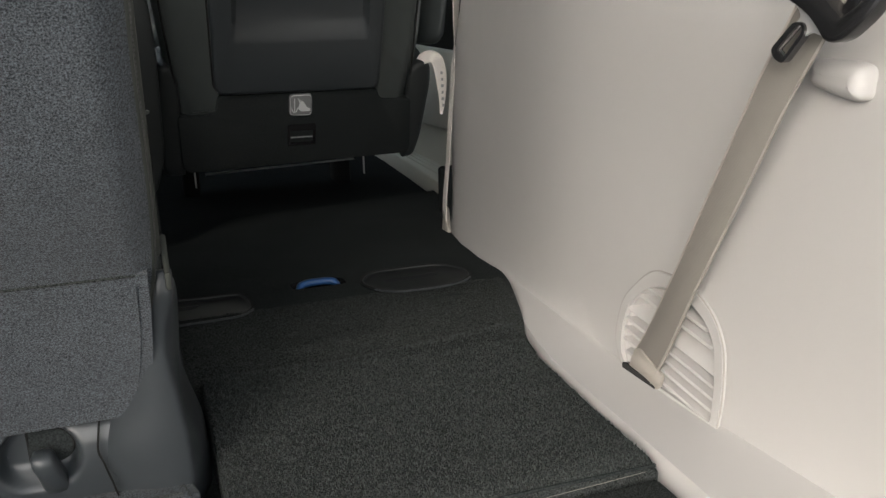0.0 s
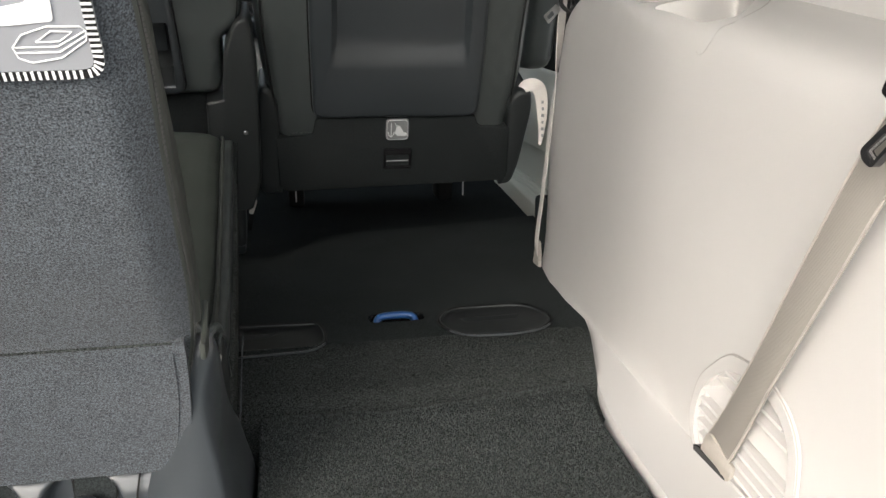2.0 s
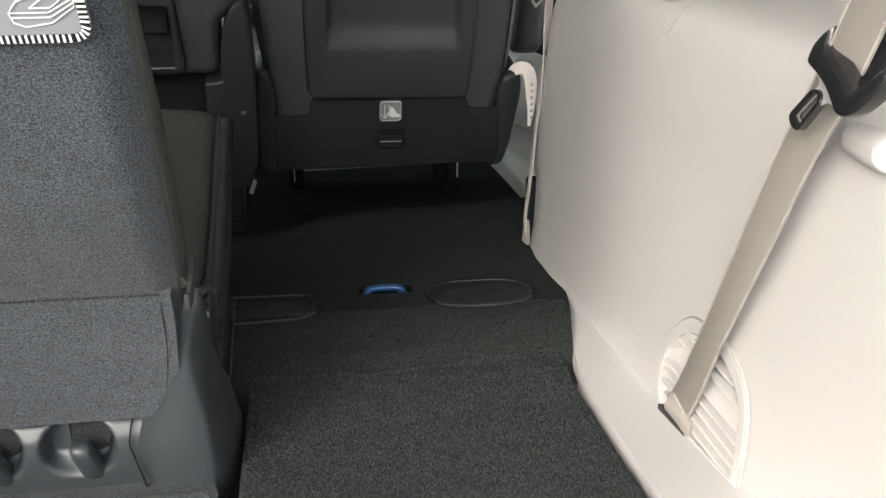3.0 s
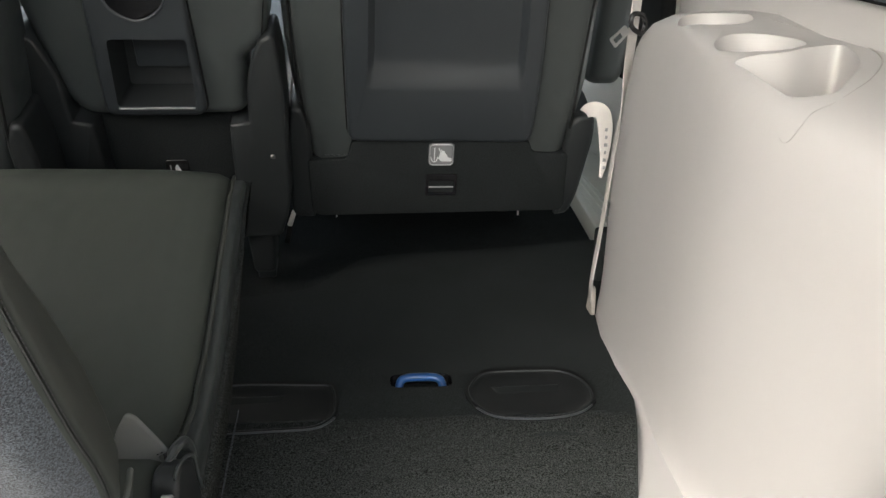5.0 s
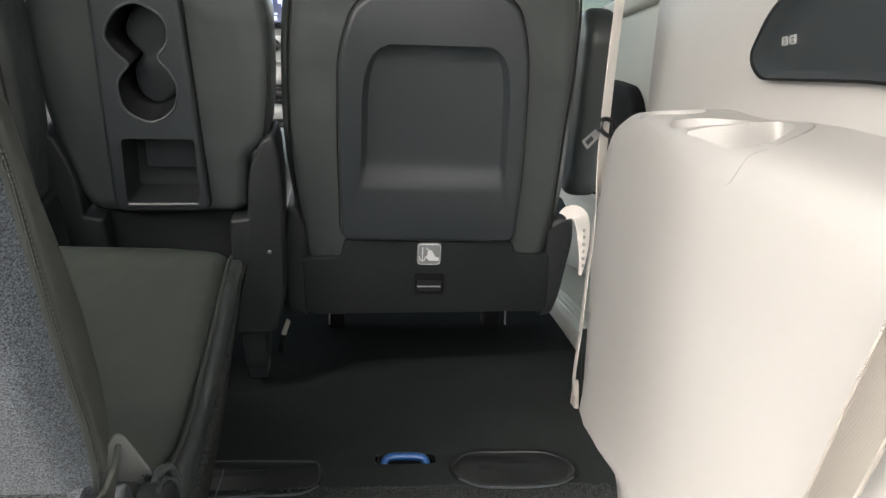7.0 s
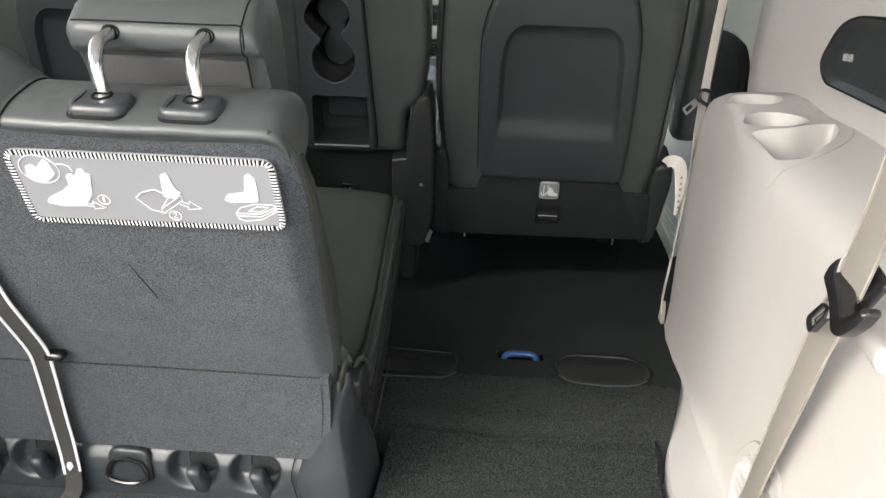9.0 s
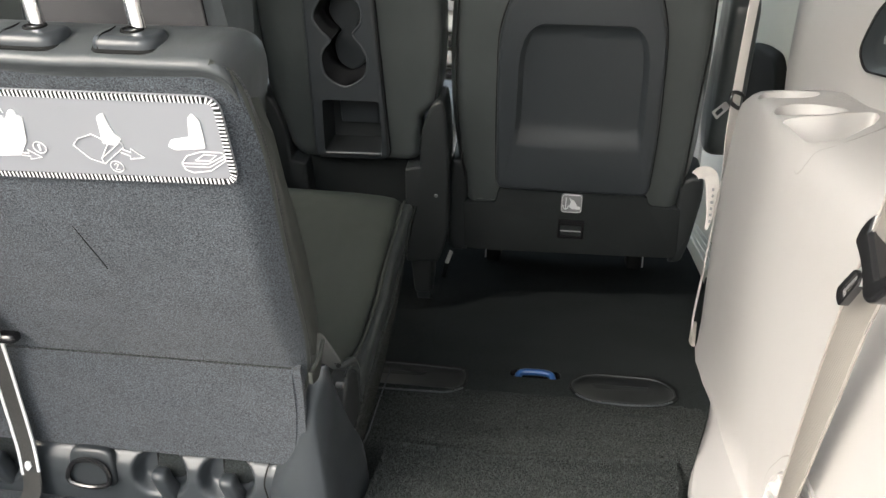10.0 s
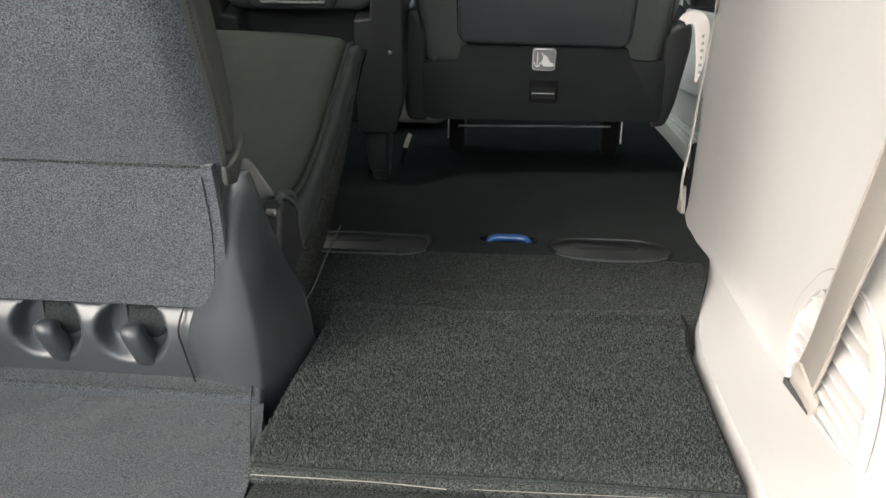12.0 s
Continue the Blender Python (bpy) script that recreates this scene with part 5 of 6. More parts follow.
        # dark slab and outline stand in for the opening and its shadow line
        hole = rounded([(c - 0.0095, 0.040), (c + 0.020, 0.040), (c + 0.029, 0.050), (c + 0.0275, 0.065), (c + 0.013, 0.0755), (c - 0.0095, 0.077)], [0.003, 0.008, 0.014, 0.014, 0.012, 0.006], 4)
        part("hook_hole", slab(hole, 0.8905, 0.899), CARPET_FLOOR, panel)
        part("hook_rim", tube([(a, 0.8905 + 0.0022 * (b < 0.05), b) for a, b in hole], 0.0012, 5, closed=True), THREAD, panel)
    ring = part("tether_recess", slab(rounded([(-0.268, 0.030), (-0.203, 0.030), (-0.209, 0.082), (-0.262, 0.082)], 0.014, 5), 0.864, 0.880, 0.005, 3), PLASTIC, bench)
    part("tether_loop", tube(smoothed([(-0.262, 0.860, 0.040), (-0.256, 0.860, 0.062), (-0.236, 0.858, 0.070), (-0.216, 0.860, 0.062), (-0.210, 0.860, 0.040), (-0.236, 0.860, 0.033)], 5, True), 0.0032, 8, closed=True), PLASTIC_GLOSS, ring)
    secs = {
        -0.04: [(-0.010, 0.892), (0.030, 0.874), (0.046, 0.871), (0.064, 0.888), (0.080, 0.93), (0.084, 1.01), (0.076, 1.03), (0.045, 1.03), (-0.008, 0.94)],
        0.01: [(-0.01, 0.88), (0.03, 0.869), (0.046, 0.867), (0.064, 0.884), (0.076, 0.925), (0.08, 1.005), (0.0736, 1.025), (0.045, 1.02), (-0.01, 0.94)],
        0.05: [(-0.01, 0.87), (0.028, 0.863), (0.044, 0.861), (0.062, 0.879), (0.066, 0.92), (0.07, 0.995), (0.0678, 1.015), (0.045, 1.01), (-0.01, 0.93)],
        0.09: [(0, 0.878), (0.03, 0.858), (0.043, 0.856), (0.06, 0.872), (0.06, 0.905), (0.063, 0.962), (0.0624, 0.978), (0.045, 0.97), (0.005, 0.92)],
        0.15: [(0.022, 0.862), (0.036, 0.851), (0.045, 0.849), (0.06, 0.862), (0.063, 0.878), (0.064, 0.908), (0.0618, 0.918), (0.047, 0.912), (0.024, 0.885)],
        0.195: [(0.034, 0.850), (0.044, 0.845), (0.055, 0.844), (0.064, 0.852), (0.065, 0.860), (0.065, 0.870), (0.062, 0.876), (0.049, 0.873), (0.036, 0.864)],
        0.211: [(0.042, 0.850), (0.047, 0.847), (0.055, 0.846), (0.061, 0.850), (0.0625, 0.855), (0.0625, 0.862), (0.061, 0.866), (0.051, 0.863), (0.043, 0.862)],
        0.219: [(0.048, 0.851), (0.050, 0.850), (0.055, 0.849), (0.0585, 0.850), (0.060, 0.852), (0.060, 0.855), (0.0585, 0.857), (0.053, 0.856), (0.050, 0.856)],
    }
    for ring_, x in zip(secs.values(), (0.056, 0.058, 0.057, 0.053, 0.046, 0.055, 0.0575, 0.0575)):
        ring_[2] = (x, ring_[2][1])
        ring_[3] = (ring_[2][0] + 0.005, ring_[2][1] + 0.0045)
    columns = [smoothed([(ring_[k][0], ring_[k][1], z) for z, ring_ in secs.items()], 4) for k in range(9)]
    # one plastic all over, the side cheek included
    shield = part("hinge_shield", loft([list(row) for row in zip(*columns)]), PLASTIC_GREY, bench, "charcoal plastic hinge shield", 88)
    part("panel_joint", tube(smoothed([(-0.013, 0.884, 0.084), (-0.015, 0.869, 0.070), (-0.017, 0.867, 0.055), (-0.014, 0.867, 0.042), (-0.009, 0.869, 0.02), (-0.006, 0.873, 0.002)]), 0.0010, 5), THREAD, bench)
    part("hinge_bolt", slab(circle(0.944, 0.157, 0.004, 12), 0.050, 0.060, 0.001, 1, "yz"), STEEL, bench)
    tab = slab(rounded([(-0.014, -0.10), (-0.012, -0.022), (0.000, 0.0), (0.007, -0.004), (0.026, -0.034), (0.040, -0.055), (0.046, -0.072), (0.046, -0.10)], [0.002, 0.014, 0.005, 0.005, 0.01, 0.008, 0.008, 0.002], 4), -0.003, 0.003, 0.0028, 3)
    for v in tab.verts:
        v.co.y += 0.010 * math.sin((v.co.x + 0.012) * 45) - 0.12 * v.co.z * abs(v.co.z) / 0.1
    tab.transform(Matrix.Translation((0.006, 1.012, 0.198)))
    part("cover_tip", slab(rounded([(0.800, 0.232), (0.812, 0.229), (0.836, 0.2355), (0.854, 0.251), (0.843, 0.228), (0.830, 0.212), (0.805, 0.215)], [0.003, 0.006, 0.01, 0.002, 0.008, 0.006, 0.003], 3), 0.0560, 0.0608, 0.002, 2, "yz"), LEATHER_SIDE, bench)
    part("cover_tab", tab, LIT_UNDERSIDE, bench, "folded end of the leather cover")
    part("inner_shield", slab(rounded([(0.960, 0.09), (0.972, 0.154), (0.986, 0.160), (1.008, 0.153), (1.034, 0.137), (1.045, 0.107), (1.068, 0.06), (1.058, 0.03), (1.02, -0.02), (0.95, -0.02)], 0.012, 4), 0.034, 0.058, 0.005, 3, "yz"), PLASTIC_BLACK, bench)
    part("shield_rim", tube(smoothed([(0.056, 0.967, 0.160), (0.057, 0.980, 0.164), (0.057, 1.008, 0.156), (0.058, 1.034, 0.139), (0.058, 1.043, 0.112), (0.058, 1.066, 0.075)]), 0.0018, 6), LEATHER, bench)
    part("frayed_edge", tube(smoothed([(0.064, 1.248, 0.062), (0.065, 1.149, 0.049), (0.066, 1.064, 0.034), (0.064, 1.003, 0.032), (0.062, 0.992, 0.012)]), 0.0011, 5), CARPET_BACK, bench)
    # cushion
    prof = [(0.90, 0.135), (1.02, 0.150), (1.07, 0.150), (1.13, 0.158), (1.21, 0.188), (1.31, 0.240), (1.41, 0.291), (1.45, 0.301), (1.475, 0.298), (1.490, 0.275)]
    rings = []
    for x, dz in ((-0.74, -0.005), (-0.4, 0.006), (-0.2, 0.008), (-0.05, 0.006), (0.0, 0.003), (0.022, 0.0), (0.034, -0.006), (0.040, -0.016)):
        up = smoothed([(x, y, z + dz) for y, z in prof], 3)
        rings.append([tuple(v) for v in up] + [(x, 1.45, 0.262), (x, 1.36, 0.206), (x, 1.2, 0.100), (x, 1.06, 0.050), (x, 0.93, 0.03)])
    cushion = part("cushion", loft(rings), LEATHER_OLIVE, bench, "dark olive leather cushion", 50)
    sd = [(0.98, 0.06), (0.985, 0.130), (1.02, 0.141), (1.07, 0.140), (1.13, 0.146), (1.21, 0.175), (1.31, 0.227), (1.42, 0.283), (1.475, 0.290), (1.488, 0.276), (1.41, 0.234), (1.293, 0.166), (1.196, 0.127), (1.12, 0.094), (1.05, 0.072)]
    part("cushion_side", slab(sd, 0.036, 0.056, 0.006, 3, "yz"), LEATHER, cushion)
    pipe = smoothed([(0.036, 1.008, 0.156), (0.041, 1.03, 0.149), (0.044, 1.07, 0.1455), (0.044, 1.13, 0.151), (0.044, 1.21, 0.180), (0.044, 1.31, 0.232), (0.044, 1.42, 0.289), (0.040, 1.478, 0.294)], 6)
    part("piping", tube(pipe, 0.0026, 7), LEATHER_SIDE, cushion)
    tagged(part("piping_stitch", stitches([(x - 0.004, y, z + 0.003) for x, y, z in pipe], 0.0005, 0.003, 0.002), THREAD, cushion), kind="stuff")
    part("cover_fold", tube(smoothed([(0.040, 1.00, 0.150), (0.046, 1.02, 0.158), (0.050, 1.045, 0.146), (0.052, 1.06, 0.10), (0.054, 1.07, 0.04)]), [0.003] * 4 + [0.005] * 6 + [0.006] * 6 + [0.005] * 5 + [0.004] * 4, 8), LEATHER, cushion)
    low = [(1.488, 0.284), (1.41, 0.241), (1.293, 0.174), (1.196, 0.135), (1.12, 0.103), (1.05, 0.082), (0.99, 0.06), (0.985, 0.0), (1.02, 0.018), (1.095, 0.040), (1.191, 0.078), (1.283, 0.135), (1.36, 0.195), (1.43, 0.262)]
    part("cushion_skirt", slab(low, 0.052, 0.062, 0.002, 2, "yz"), CARPET_FOLD, cushion, "frayed carpet edge under the cushion")
    # headrest on two bent chrome posts
    prof = [(0.745, 0.545), (0.722, 0.590), (0.7085, 0.617), (0.701, 0.619), (0.693, 0.624), (0.689, 0.634), (0.690, 0.642), (0.6945, 0.6475), (0.713, 0.664), (0.740, 0.676), (0.765, 0.680), (0.785, 0.675), (0.797, 0.655), (0.800, 0.61), (0.798, 0.545)]
    rings = []
    for x, sc, w in ((-0.177, 0.86, 0.0), (-0.1765, 0.93, 0.0), (-0.173, 0.975, 0.0), (-0.164, 1.0, 0.0), (-0.09, 1.012, 0), (-0.02, 1.0, 0.0), (-0.011, 0.995, 0.0), (-0.006, 0.975, 0.35), (-0.003, 0.94, 0.7), (-0.001, 0.88, 1.0)):
        rings.append([(x + (0.009 * min(1.0, (0.68 - z) / 0.10) * w if x > -0.01 else 0.010 * max(0.0, (0.64 - z) / 0.1) * (sc < 1)), 0.748 + (y - 0.748) * sc, 0.60 + (z - 0.60) * sc) for y, z in prof])
    hr = part("headrest", loft(rings), LEATHER_BENCH, bench, "grey leather headrest", 50)
    part("back_face", slab(rounded([(-0.160, 0.550), (-0.168, 0.617), (-0.011, 0.617), (-0.009, 0.550)], 0.004), -0.002, 0.003, 0.001, 2), CLOTH, hr, "ribbed grey cloth back face").matrix_basis = Matrix.Translation((0, 0.7215, 0.590)) @ pose(0, 0, 0, 26.5) @ Matrix.Translation((0, 0, -0.590))
    xs = [-0.172, -0.15, -0.09, -0.03, -0.012]
    for name, y, z in (("top_seam", 0.6915, 0.6455), ("band_seam", 0.7020, 0.6185)):
        bend = [(-0.0085, 0.6905, 0.6395), (-0.0078, 0.6895, 0.632), (-0.0085, 0.694, 0.624)] if name == "top_seam" else []
        part(name, tube(smoothed([(x, y - 0.0006 + (0.004 if x < -0.17 else 0.0), z + (0.0 if x < -0.17 else 0.0008)) for x in xs] + bend), 0.0008, 5), THREAD, hr)
    part("side_seam", tube([(-0.0105, 0.748 + (y - 0.748) * 0.998, 0.60 + (z - 0.60) * 0.998) for y, z in prof[:11]], 0.0008, 5), THREAD, hr)
    for x, xt in ((-0.125, -0.132), (-0.039, -0.043)):
        path = [(x + 0.003, 0.653, 0.568), (x + 0.0015, 0.649, 0.585), (x, 0.644, 0.602)] + [(x + (xt - x) * k / 10, 0.644 + 0.030 * (1 - math.cos(radians(7.2 * k))), 0.602 + 0.029 * math.sin(radians(7.2 * k))) for k in range(1, 11)] + [(xt, 0.70, 0.638)]
        part("headrest_post", tube(path, 0.0066, 20), CHROME, hr, "polished chrome post")
        part("post_hole", tube([(xt + 0.0082 * math.cos(0.3 * k), 0.6885, 0.636 + 0.0068 * math.sin(0.3 * k)) for k in range(21)], 0.0009, 5, closed=True), THREAD, hr)
    hr.matrix_basis = Matrix.Translation((0, 0, -0.010))
    return bench


def build_tag(tag, outline):
    y = -0.0042

    def sign(pts, r=0.0015, name="pictogram"):
        part(name, slab(rounded(pts, r, 3), y, y + 0.0015), WHITE, tag)

    def line(pts, closed=False, r=0.0005):
        part("pictogram_line", tube([(a, y + 0.0005, b) for a, b in pts], r, 5, closed=closed), WHITE, tag)

    cx, cz = -0.09, 0.039
    # overlocked edge
    n = len(outline)
    bm = bmesh.new()
    per = [Vector(p) for p in outline]
    dense = []
    for i in range(n):
        a, b = per[i - 1], per[i]
        m = max(1, int(round((b - a).length / 0.0037)))
        dense += [(a + (b - a) * k / m, (b - a).normalized()) for k in range(m)]
    for p, d in dense[::1]:
        nrm = Vector((-d.y, d.x))
        inward = nrm if nrm.dot(Vector((cx, cz)) - p) > 0 else -nrm
        q = p + inward * 0.0056
        e = d * 0.0008
        slab([(p.x - e.x, p.y - e.y), (p.x + e.x, p.y + e.y), (q.x + e.x, q.y + e.y), (q.x - e.x, q.y - e.y)], y + 0.0004, y + 0.002, bm=bm)
    tagged(part("overlock_stitch", bm, WHITE, tag), kind="stuff")
    part("hem", plate(outline, [inset(outline, 0.0056)], -0.0036, -0.0026), THREAD, tag)
    # 1: headrest detail in a ring, seat with a fold arrow
    line(circle(-0.1876, 0.061, 0.0185, 24, 0.0168), True)
    sign([(-0.202, 0.054), (-0.200, 0.064), (-0.193, 0.066), (-0.190, 0.062), (-0.181, 0.073), (-0.177, 0.071), (-0.1755, 0.063), (-0.174, 0.056), (-0.184, 0.0465), (-0.196, 0.0455)], 0.002)
    line([(-0.170, 0.068), (-0.163, 0.0685), (-0.158, 0.066), (-0.1565, 0.060)])
    sign([(-0.1945, 0.0195), (-0.190, 0.026), (-0.173, 0.036), (-0.165, 0.044), (-0.1645, 0.0555), (-0.159, 0.058), (-0.1575, 0.0535), (-0.151, 0.0635), (-0.146, 0.064), (-0.1455, 0.0585), (-0.141, 0.0575), (-0.1465, 0.0325), (-0.157, 0.0175), (-0.180, 0.0155)], 0.002)
    line([(-0.157, 0.0205), (-0.149, 0.0195), (-0.1495, 0.0235), (-0.1385, 0.0160), (-0.150, 0.0135), (-0.149, 0.0165), (-0.157, 0.0175)])
    line(circle(-0.1370, 0.0265, 0.0058, 16), True)
    sign([(-0.1378, 0.0235), (-0.1362, 0.0235), (-0.1362, 0.0298), (-0.1378, 0.0298)], 0.0004)
    # 2: seat tipping into its tub
    line([(-0.105, 0.031), (-0.0985, 0.038), (-0.085, 0.043), (-0.072, 0.036)])
    line([(-0.105, 0.031), (-0.094, 0.0175), (-0.082, 0.013), (-0.0605, 0.031), (-0.0605, 0.0355), (-0.066, 0.0375)])
    line([(-0.083, 0.0135), (-0.0835, 0.0185), (-0.064, 0.0345)])
    line([(-0.0835, 0.0185), (-0.072, 0.0360)])
    sign([(-0.0745, 0.0615), (-0.068, 0.065), (-0.0665, 0.054), (-0.0645, 0.046), (-0.0595, 0.0400), (-0.0655, 0.0330), (-0.0775, 0.0345), (-0.0760, 0.048)], 0.002)
    line([(-0.0625, 0.0295), (-0.055, 0.0265), (-0.0545, 0.0305), (-0.0445, 0.0215), (-0.0575, 0.0195), (-0.0565, 0.0225), (-0.0645, 0.0260)])
    line(circle(-0.0721, 0.0105, 0.0058, 16), True)
    line([(-0.0740, 0.0125), (-0.0720, 0.0140), (-0.0704, 0.0125), (-0.0740, 0.0075), (-0.0702, 0.0075)])
    # 3: seat upright over its tub
    sign([(-0.020, 0.035), (-0.016, 0.0415), (0.0006, 0.045), (0.004, 0.0645), (0.0085, 0.0685), (0.0132, 0.062), (0.0130, 0.045), (0.0121, 0.0345), (-0.014, 0.0315)], 0.002)
    line([(-0.012, 0.0181), (-0.006, 0.0260), (0.0077, 0.031), (0.025, 0.0311), (0.0274, 0.0285), (0.0111, 0.0187), (-0.012, 0.0181)])
    line([(-0.012, 0.0181), (-0.0105, 0.0115), (-0.004, 0.0085), (0.012, 0.0115), (0.0268, 0.0225), (0.0274, 0.0285)])
    line([(-0.0112, 0.0148), (0.0115, 0.0152), (0.0271, 0.0255)])
    line([(0.0006, 0.0215), (0.0094, 0.0282), (0.0201, 0.0277), (0.0127, 0.0219), (0.0006, 0.0215)])


def build_bay():
    ledge = thing("bay_ledge", pose(0, 0, 0), "grey carpet ledge at the foot of the bench", "carpet")
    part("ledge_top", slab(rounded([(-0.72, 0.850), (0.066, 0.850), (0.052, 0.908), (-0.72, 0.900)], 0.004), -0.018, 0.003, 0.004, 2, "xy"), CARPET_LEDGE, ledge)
    part("stitch_line", tube(smoothed([(-0.72, 0.852, 0.003), (-0.3, 0.853, 0.003), (0.05, 0.854, 0.003)]), 0.0018, 5), CARPET_MAT, ledge)
    part("side_stitch", tube(smoothed([(0.042, 0.905, 0.0035), (0.055, 0.853, 0.003), (0.080, 0.765, -0.011), (0.083, 0.745, -0.0125)]), 0.0007, 5), CARPET_MAT, ledge)
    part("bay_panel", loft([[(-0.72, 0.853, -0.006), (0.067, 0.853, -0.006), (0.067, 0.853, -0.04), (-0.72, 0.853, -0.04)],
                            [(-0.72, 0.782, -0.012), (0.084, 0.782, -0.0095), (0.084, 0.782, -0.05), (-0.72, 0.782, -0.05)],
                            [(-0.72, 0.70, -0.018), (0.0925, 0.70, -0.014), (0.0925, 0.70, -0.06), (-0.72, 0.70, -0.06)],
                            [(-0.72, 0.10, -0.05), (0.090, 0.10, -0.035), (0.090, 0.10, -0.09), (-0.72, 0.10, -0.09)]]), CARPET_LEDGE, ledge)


def build_belts():
    b = thing("seat_belt", pose(0, 0, 0), "beige seat belt with a black tongue beside the trim", "seat belt", "seat belts")
    line = smoothed([(0.5795, 0.912, -0.006), (0.5765, 0.901, 0.018), (0.5725, 0.867, 0.07), (0.5665, 0.830, 0.13), (0.5615, 0.7885, 0.20), (0.557, 0.742, 0.28), (0.553, 0.696, 0.36), (0.551, 0.657, 0.42), (0.549, 0.626, 0.478), (0.548, 0.603, 0.53), (0.548, 0.565, 0.648), (0.55, 0.44, 0.95), (0.56, 0.40, 1.12)], 6)
    n = len(line) - 1
    sides = [Vector((0.0, 1.0, 0.15)).lerp(Vector((-0.35, 0.75, 0.48)), max(0.0, min(1.0, (k - 10) / 22))) for k in range(n + 1)]
    wide = [0.049 - 0.015 * max(0.0, min(1.0, (k - 6) / 14)) for k in range(n + 1)]
    web = part("webbing", ribbon(line, sides, wide, 0.0016), BELT, b)
    for sg in (-1, 1):
        part("selvedge", ribbon([p + (Vector(q) - (Vector(q).dot(Vector((0, -0.8, 0.6)))) * Vector((0, -0.8, 0.6))).normalized() * (0.489 * wide[k]) * sg - Vector((0.0009, 0, 0)) for k, (p, q) in enumerate(zip(line, sides))], sides, 0.0018, 0.0022), BELT_FOLD, web)
    fold = slab(rounded([(0.930, 0.010), (0.917, 0.037), (0.906, 0.041), (0.885, 0.034), (0.860, 0.025), (0.866, 0.008), (0.879, -0.003), (0.900, 0.002)], 0.004, 3), 0.5715, 0.5765, 0.0015, 2, "yz")
    for v in fold.verts:
        v.co.x += 0.003 * min(1.0, (0.044 - v.co.z) / 0.044)
    part("folded_end", fold, BELT_FOLD, b, "rough woven fold of the belt end")

    def leaned(bm):
        """The tongue hangs with its lower end nearer the middle of the van."""
        for v in bm.verts:
            v.co.x += 0.25 * (v.co.z - 0.41)
            v.co.y -= 0.003
        return bm
    grip = rounded([(0.663, 0.459), (0.672, 0.455), (0.681, 0.445), (0.682, 0.432), (0.676, 0.4285), (0.666, 0.4245), (0.650, 0.4165), (0.636, 0.4055), (0.630, 0.400), (0.621, 0.398), (0.611, 0.401), (0.596, 0.415), (0.588, 0.430), (0.594, 0.436), (0.606, 0.426), (0.619, 0.417), (0.642, 0.432), (0.661, 0.443)],
                   [0.002, 0.008, 0.008, 0.005, 0.003, 0.01, 0.02, 0.01, 0.004, 0.008, 0.008, 0.01, 0.005, 0.005, 0.006, 0.003, 0.02, 0.003], 4)
    tongue = part("tongue_grip", leaned(slab(grip, 0.531, 0.549, 0.0045, 4, "yz")), PLASTIC_GLOSS, b, "black plastic tongue grip")
    part("grip_back", leaned(slab(rounded([(0.676, 0.437), (0.662, 0.461), (0.612, 0.450), (0.632, 0.412)], 0.008), 0.5525, 0.559, 0.003, 2, "yz")), PLASTIC_GLOSS, tongue)
    window = rounded([(0.677, 0.392), (0.667, 0.386), (0.655, 0.405), (0.656, 0.4095), (0.661, 0.4115)], [0.001, 0.001, 0.002, 0.003, 0.002], 3)
    metal = rounded([(0.678, 0.431), (0.667, 0.422), (0.6625, 0.417), (0.667, 0.411), (0.682, 0.391), (0.666, 0.383), (0.652, 0.404), (0.645, 0.4055), (0.630, 0.401), (0.640, 0.416), (0.660, 0.430)], [0.002, 0.006, 0.006, 0.004, 0.004, 0.004, 0.004, 0.006, 0.002, 0.01, 0.01], 4)
    part("tongue_plate", leaned(plate(metal, [window], 0.537, 0.5395, "yz")), SILVER, tongue, "chromed metal tongue")
    coat = rounded([(0.667, 0.4125), (0.6835, 0.392), (0.677, 0.385), (0.666, 0.3815), (0.6515, 0.404), (0.654, 0.411), (0.660, 0.4135)], [0.003, 0.004, 0.004, 0.004, 0.004, 0.004, 0.004], 4)
    part("tongue_edge", leaned(plate(coat, [window], 0.5345, 0.541, "yz")), PLASTIC_GLOSS, tongue, "black coated end")
    c = thing("seat_belt", pose(0, 0, 0), "pale seat belt hanging at the door pillar", "seat belt", "seat belts")
    line = smoothed([(0.612, 1.668, -0.004), (0.607, 1.662, 0.05), (0.615, 1.660, 0.14), (0.623, 1.660, 0.24), (0.632, 1.660, 0.35), (0.637, 1.660, 0.42), (0.643, 1.660, 0.53), (0.651, 1.660, 0.64), (0.659, 1.660, 0.73), (0.666, 1.661, 0.82), (0.69, 1.665, 1.12)], 5)
    n = len(line) - 1
    sides = [Vector((0.12, 0.99, 0.0)).lerp(Vector((0.72, 0.69, 0.0)), max(0.0, min(1.0, (k / n - 0.36) * 6))) for k in range(n + 1)]
    part("webbing", ribbon(line, sides, 0.030, 0.0018), BELT_PALE, c)
    up = smoothed([(0.768, 1.735, 0.768), (0.760, 1.732, 0.80), (0.745, 1.72, 0.90), (0.72, 1.69, 1.12)], 5)
    part("retractor_webbing", ribbon(up, [(0.65, 0.75, 0.0)] * len(up), 0.044, 0.0018), BELT_PALE, c)
    bm = tube(smoothed([(-0.020, 0, 0.010), (0.0, -0.004, 0.016), (0.022, 0, 0.010), (0.026, 0, -0.006), (0.010, -0.004, -0.016), (-0.016, 0, -0.010)], 4, True), 0.005, 8, closed=True)
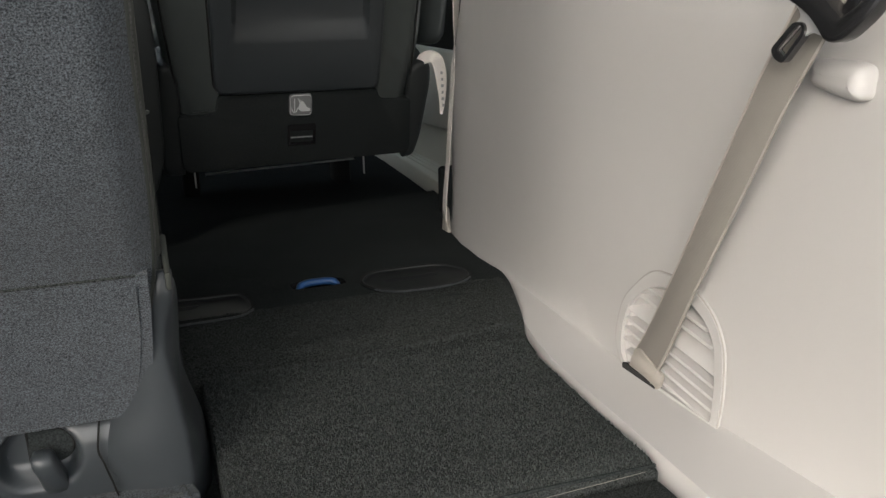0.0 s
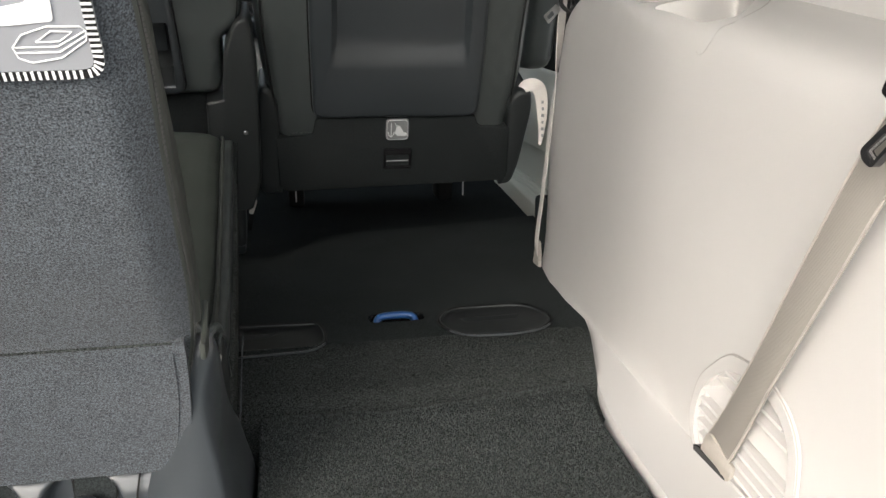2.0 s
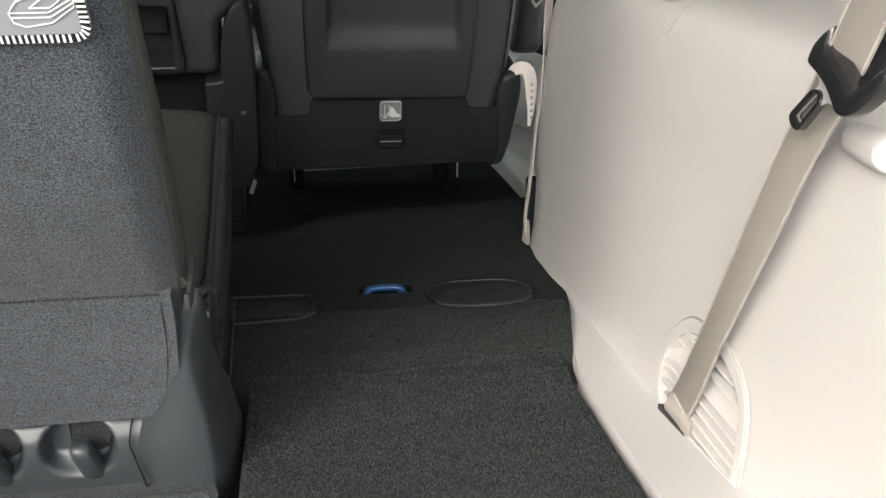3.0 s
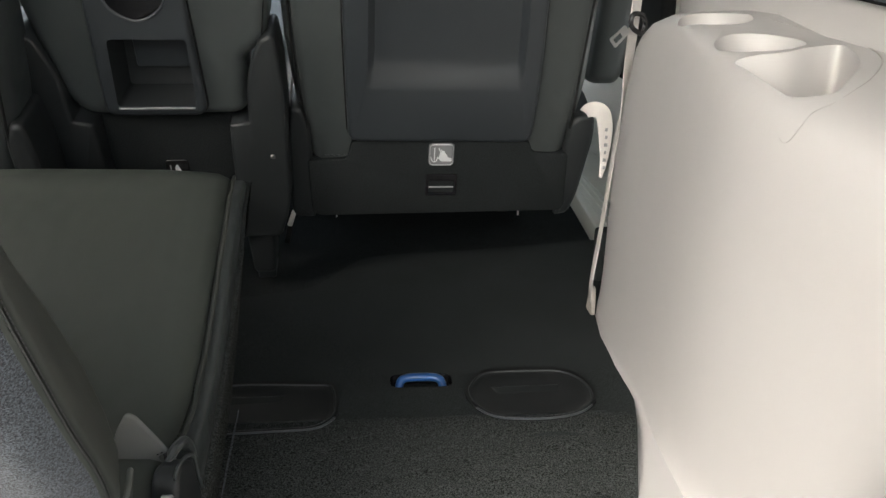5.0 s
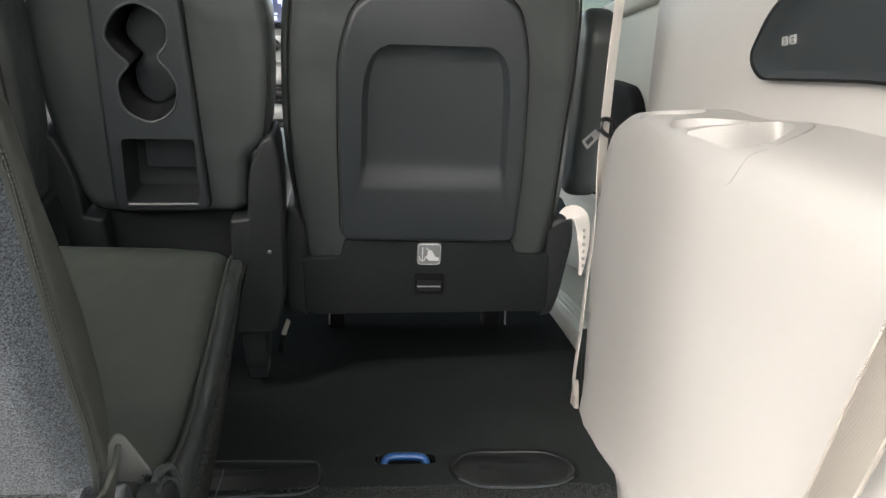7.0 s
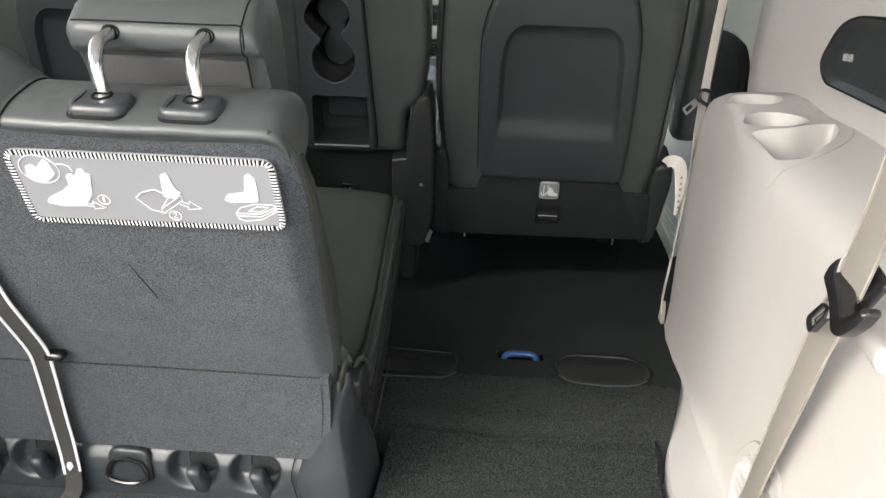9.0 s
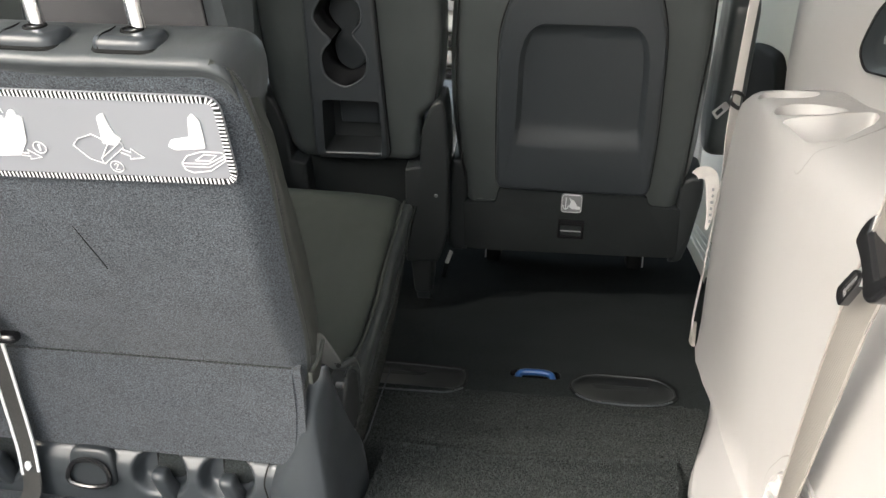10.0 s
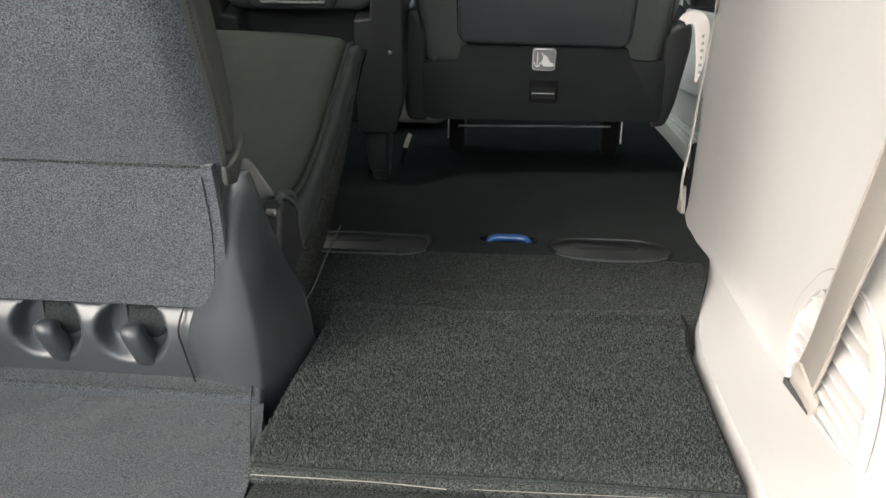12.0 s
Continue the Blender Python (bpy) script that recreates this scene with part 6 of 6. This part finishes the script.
    bm.transform(pose(0.636, 1.628, 0.494, 0, 20, 35) @ Matrix.Scale(0.8, 4))
    grip = part("tongue_grip", bm, PLASTIC_GLOSS, c, "black plastic tongue grip")
    bm = plate(rounded([(-0.012, -0.046), (0.012, -0.046), (0.010, 0.0), (-0.010, 0.0)], 0.004, 3), [rounded([(-0.006, -0.040), (0.006, -0.040), (0.006, -0.018), (-0.006, -0.018)], 0.002, 3)], -0.0012, 0.0012)
    bm.transform(pose(0.620, 1.624, 0.486, 0, 50, 20) @ Matrix.Scale(0.74, 4))
    part("tongue_plate", bm, STEEL, grip, "chromed metal tongue")
    part("anchor_plate", slab(rounded([(1.643, -0.012), (1.649, 0.030), (1.656, 0.050), (1.668, 0.046), (1.678, 0.012), (1.684, -0.012)], 0.006, 3), 0.6065, 0.6145, 0.002, 2, "yz"), BELT_FOLD, c)
    random.seed(5)
    bm = None
    for k in range(2):
        q = [(0.640 + 0.004 * k + random.uniform(-0.003, 0.003), 1.650 + random.uniform(-0.004, 0.004), 0.355 + 0.018 * j) for j in range(4)]
        bm = ribbon(smoothed(q, 3), [(0.8, 0.5, 0.1)] * 10, 0.006, 0.0006, bm)
    part("film_scrap", bm, BELT_PALE, c, "crumpled clear wrapping film")
    tag = thing("cloth_tag", pose(0, 0, 0), "white cloth pull tag with faded print", "tag")
    pts = smoothed([(0.596, 1.766, 0.326), (0.603, 1.760, 0.336), (0.616, 1.752, 0.340), (0.627, 1.745, 0.333), (0.632, 1.740, 0.312), (0.632, 1.733, 0.282), (0.629, 1.724, 0.255), (0.623, 1.715, 0.228)], 5)
    n = len(pts) - 1
    part("cloth", ribbon(pts, [Vector((-0.25, 0.5, 0.9)).lerp(Vector((1.0, 0.25, 0.15)), min(1.0, 1.6 * k / n)) for k in range(n + 1)], [0.020 + 0.012 * math.sin(math.pi * min(1.0, 1.3 * k / n)) - (0.014 * max(0, k / n - 0.75) / 0.25) for k in range(n + 1)], 0.002), BELT_PALE, tag)
    for k in range(6):
        part("print_bar", box(-0.0035 + 0.001 * (k % 2), 0.0012 + 0.0007 * (k % 3), -0.0005, 0.0005, -0.0030, 0.0028), GUIDE_GREY, tag).matrix_basis = pose(0.6335 - 0.0009 * k, 1.7335 - 0.0035 * k, 0.308 - 0.0125 * k, 0, 6, 8)
    stub = thing("buckle_stub", pose(0.044, 2.096, -0.016, 0, 12, 0), "pale belt buckle end on an added black stem", "seat belt")
    # black stem added to carry the hanging end down to the floor
    part("stem", box(-0.006, 0.006, -0.006, 0.006, 0.0, 0.040, 0.002, 2), RUBBER, stub)
    part("end", slab(rounded([(-0.007, 0.040), (0.004, 0.039), (0.008, 0.072), (-0.002, 0.076)], 0.003, 3), -0.006, 0.006, 0.002, 2), BELT_PALE, stub, "pale plastic end")


bolster = build_right_wall()
build_shell()
build_dashboard()
build_load_floor()
build_captain_seat("captain_seat", 0.0, "dark leather second-row chair with a hard plastic back")
build_captain_seat("captain_seat", -0.185, "dark leather second-row chair by the far door", False, True, -0.15)
build_middle_seat()
build_bench()
build_bay()
build_belts()
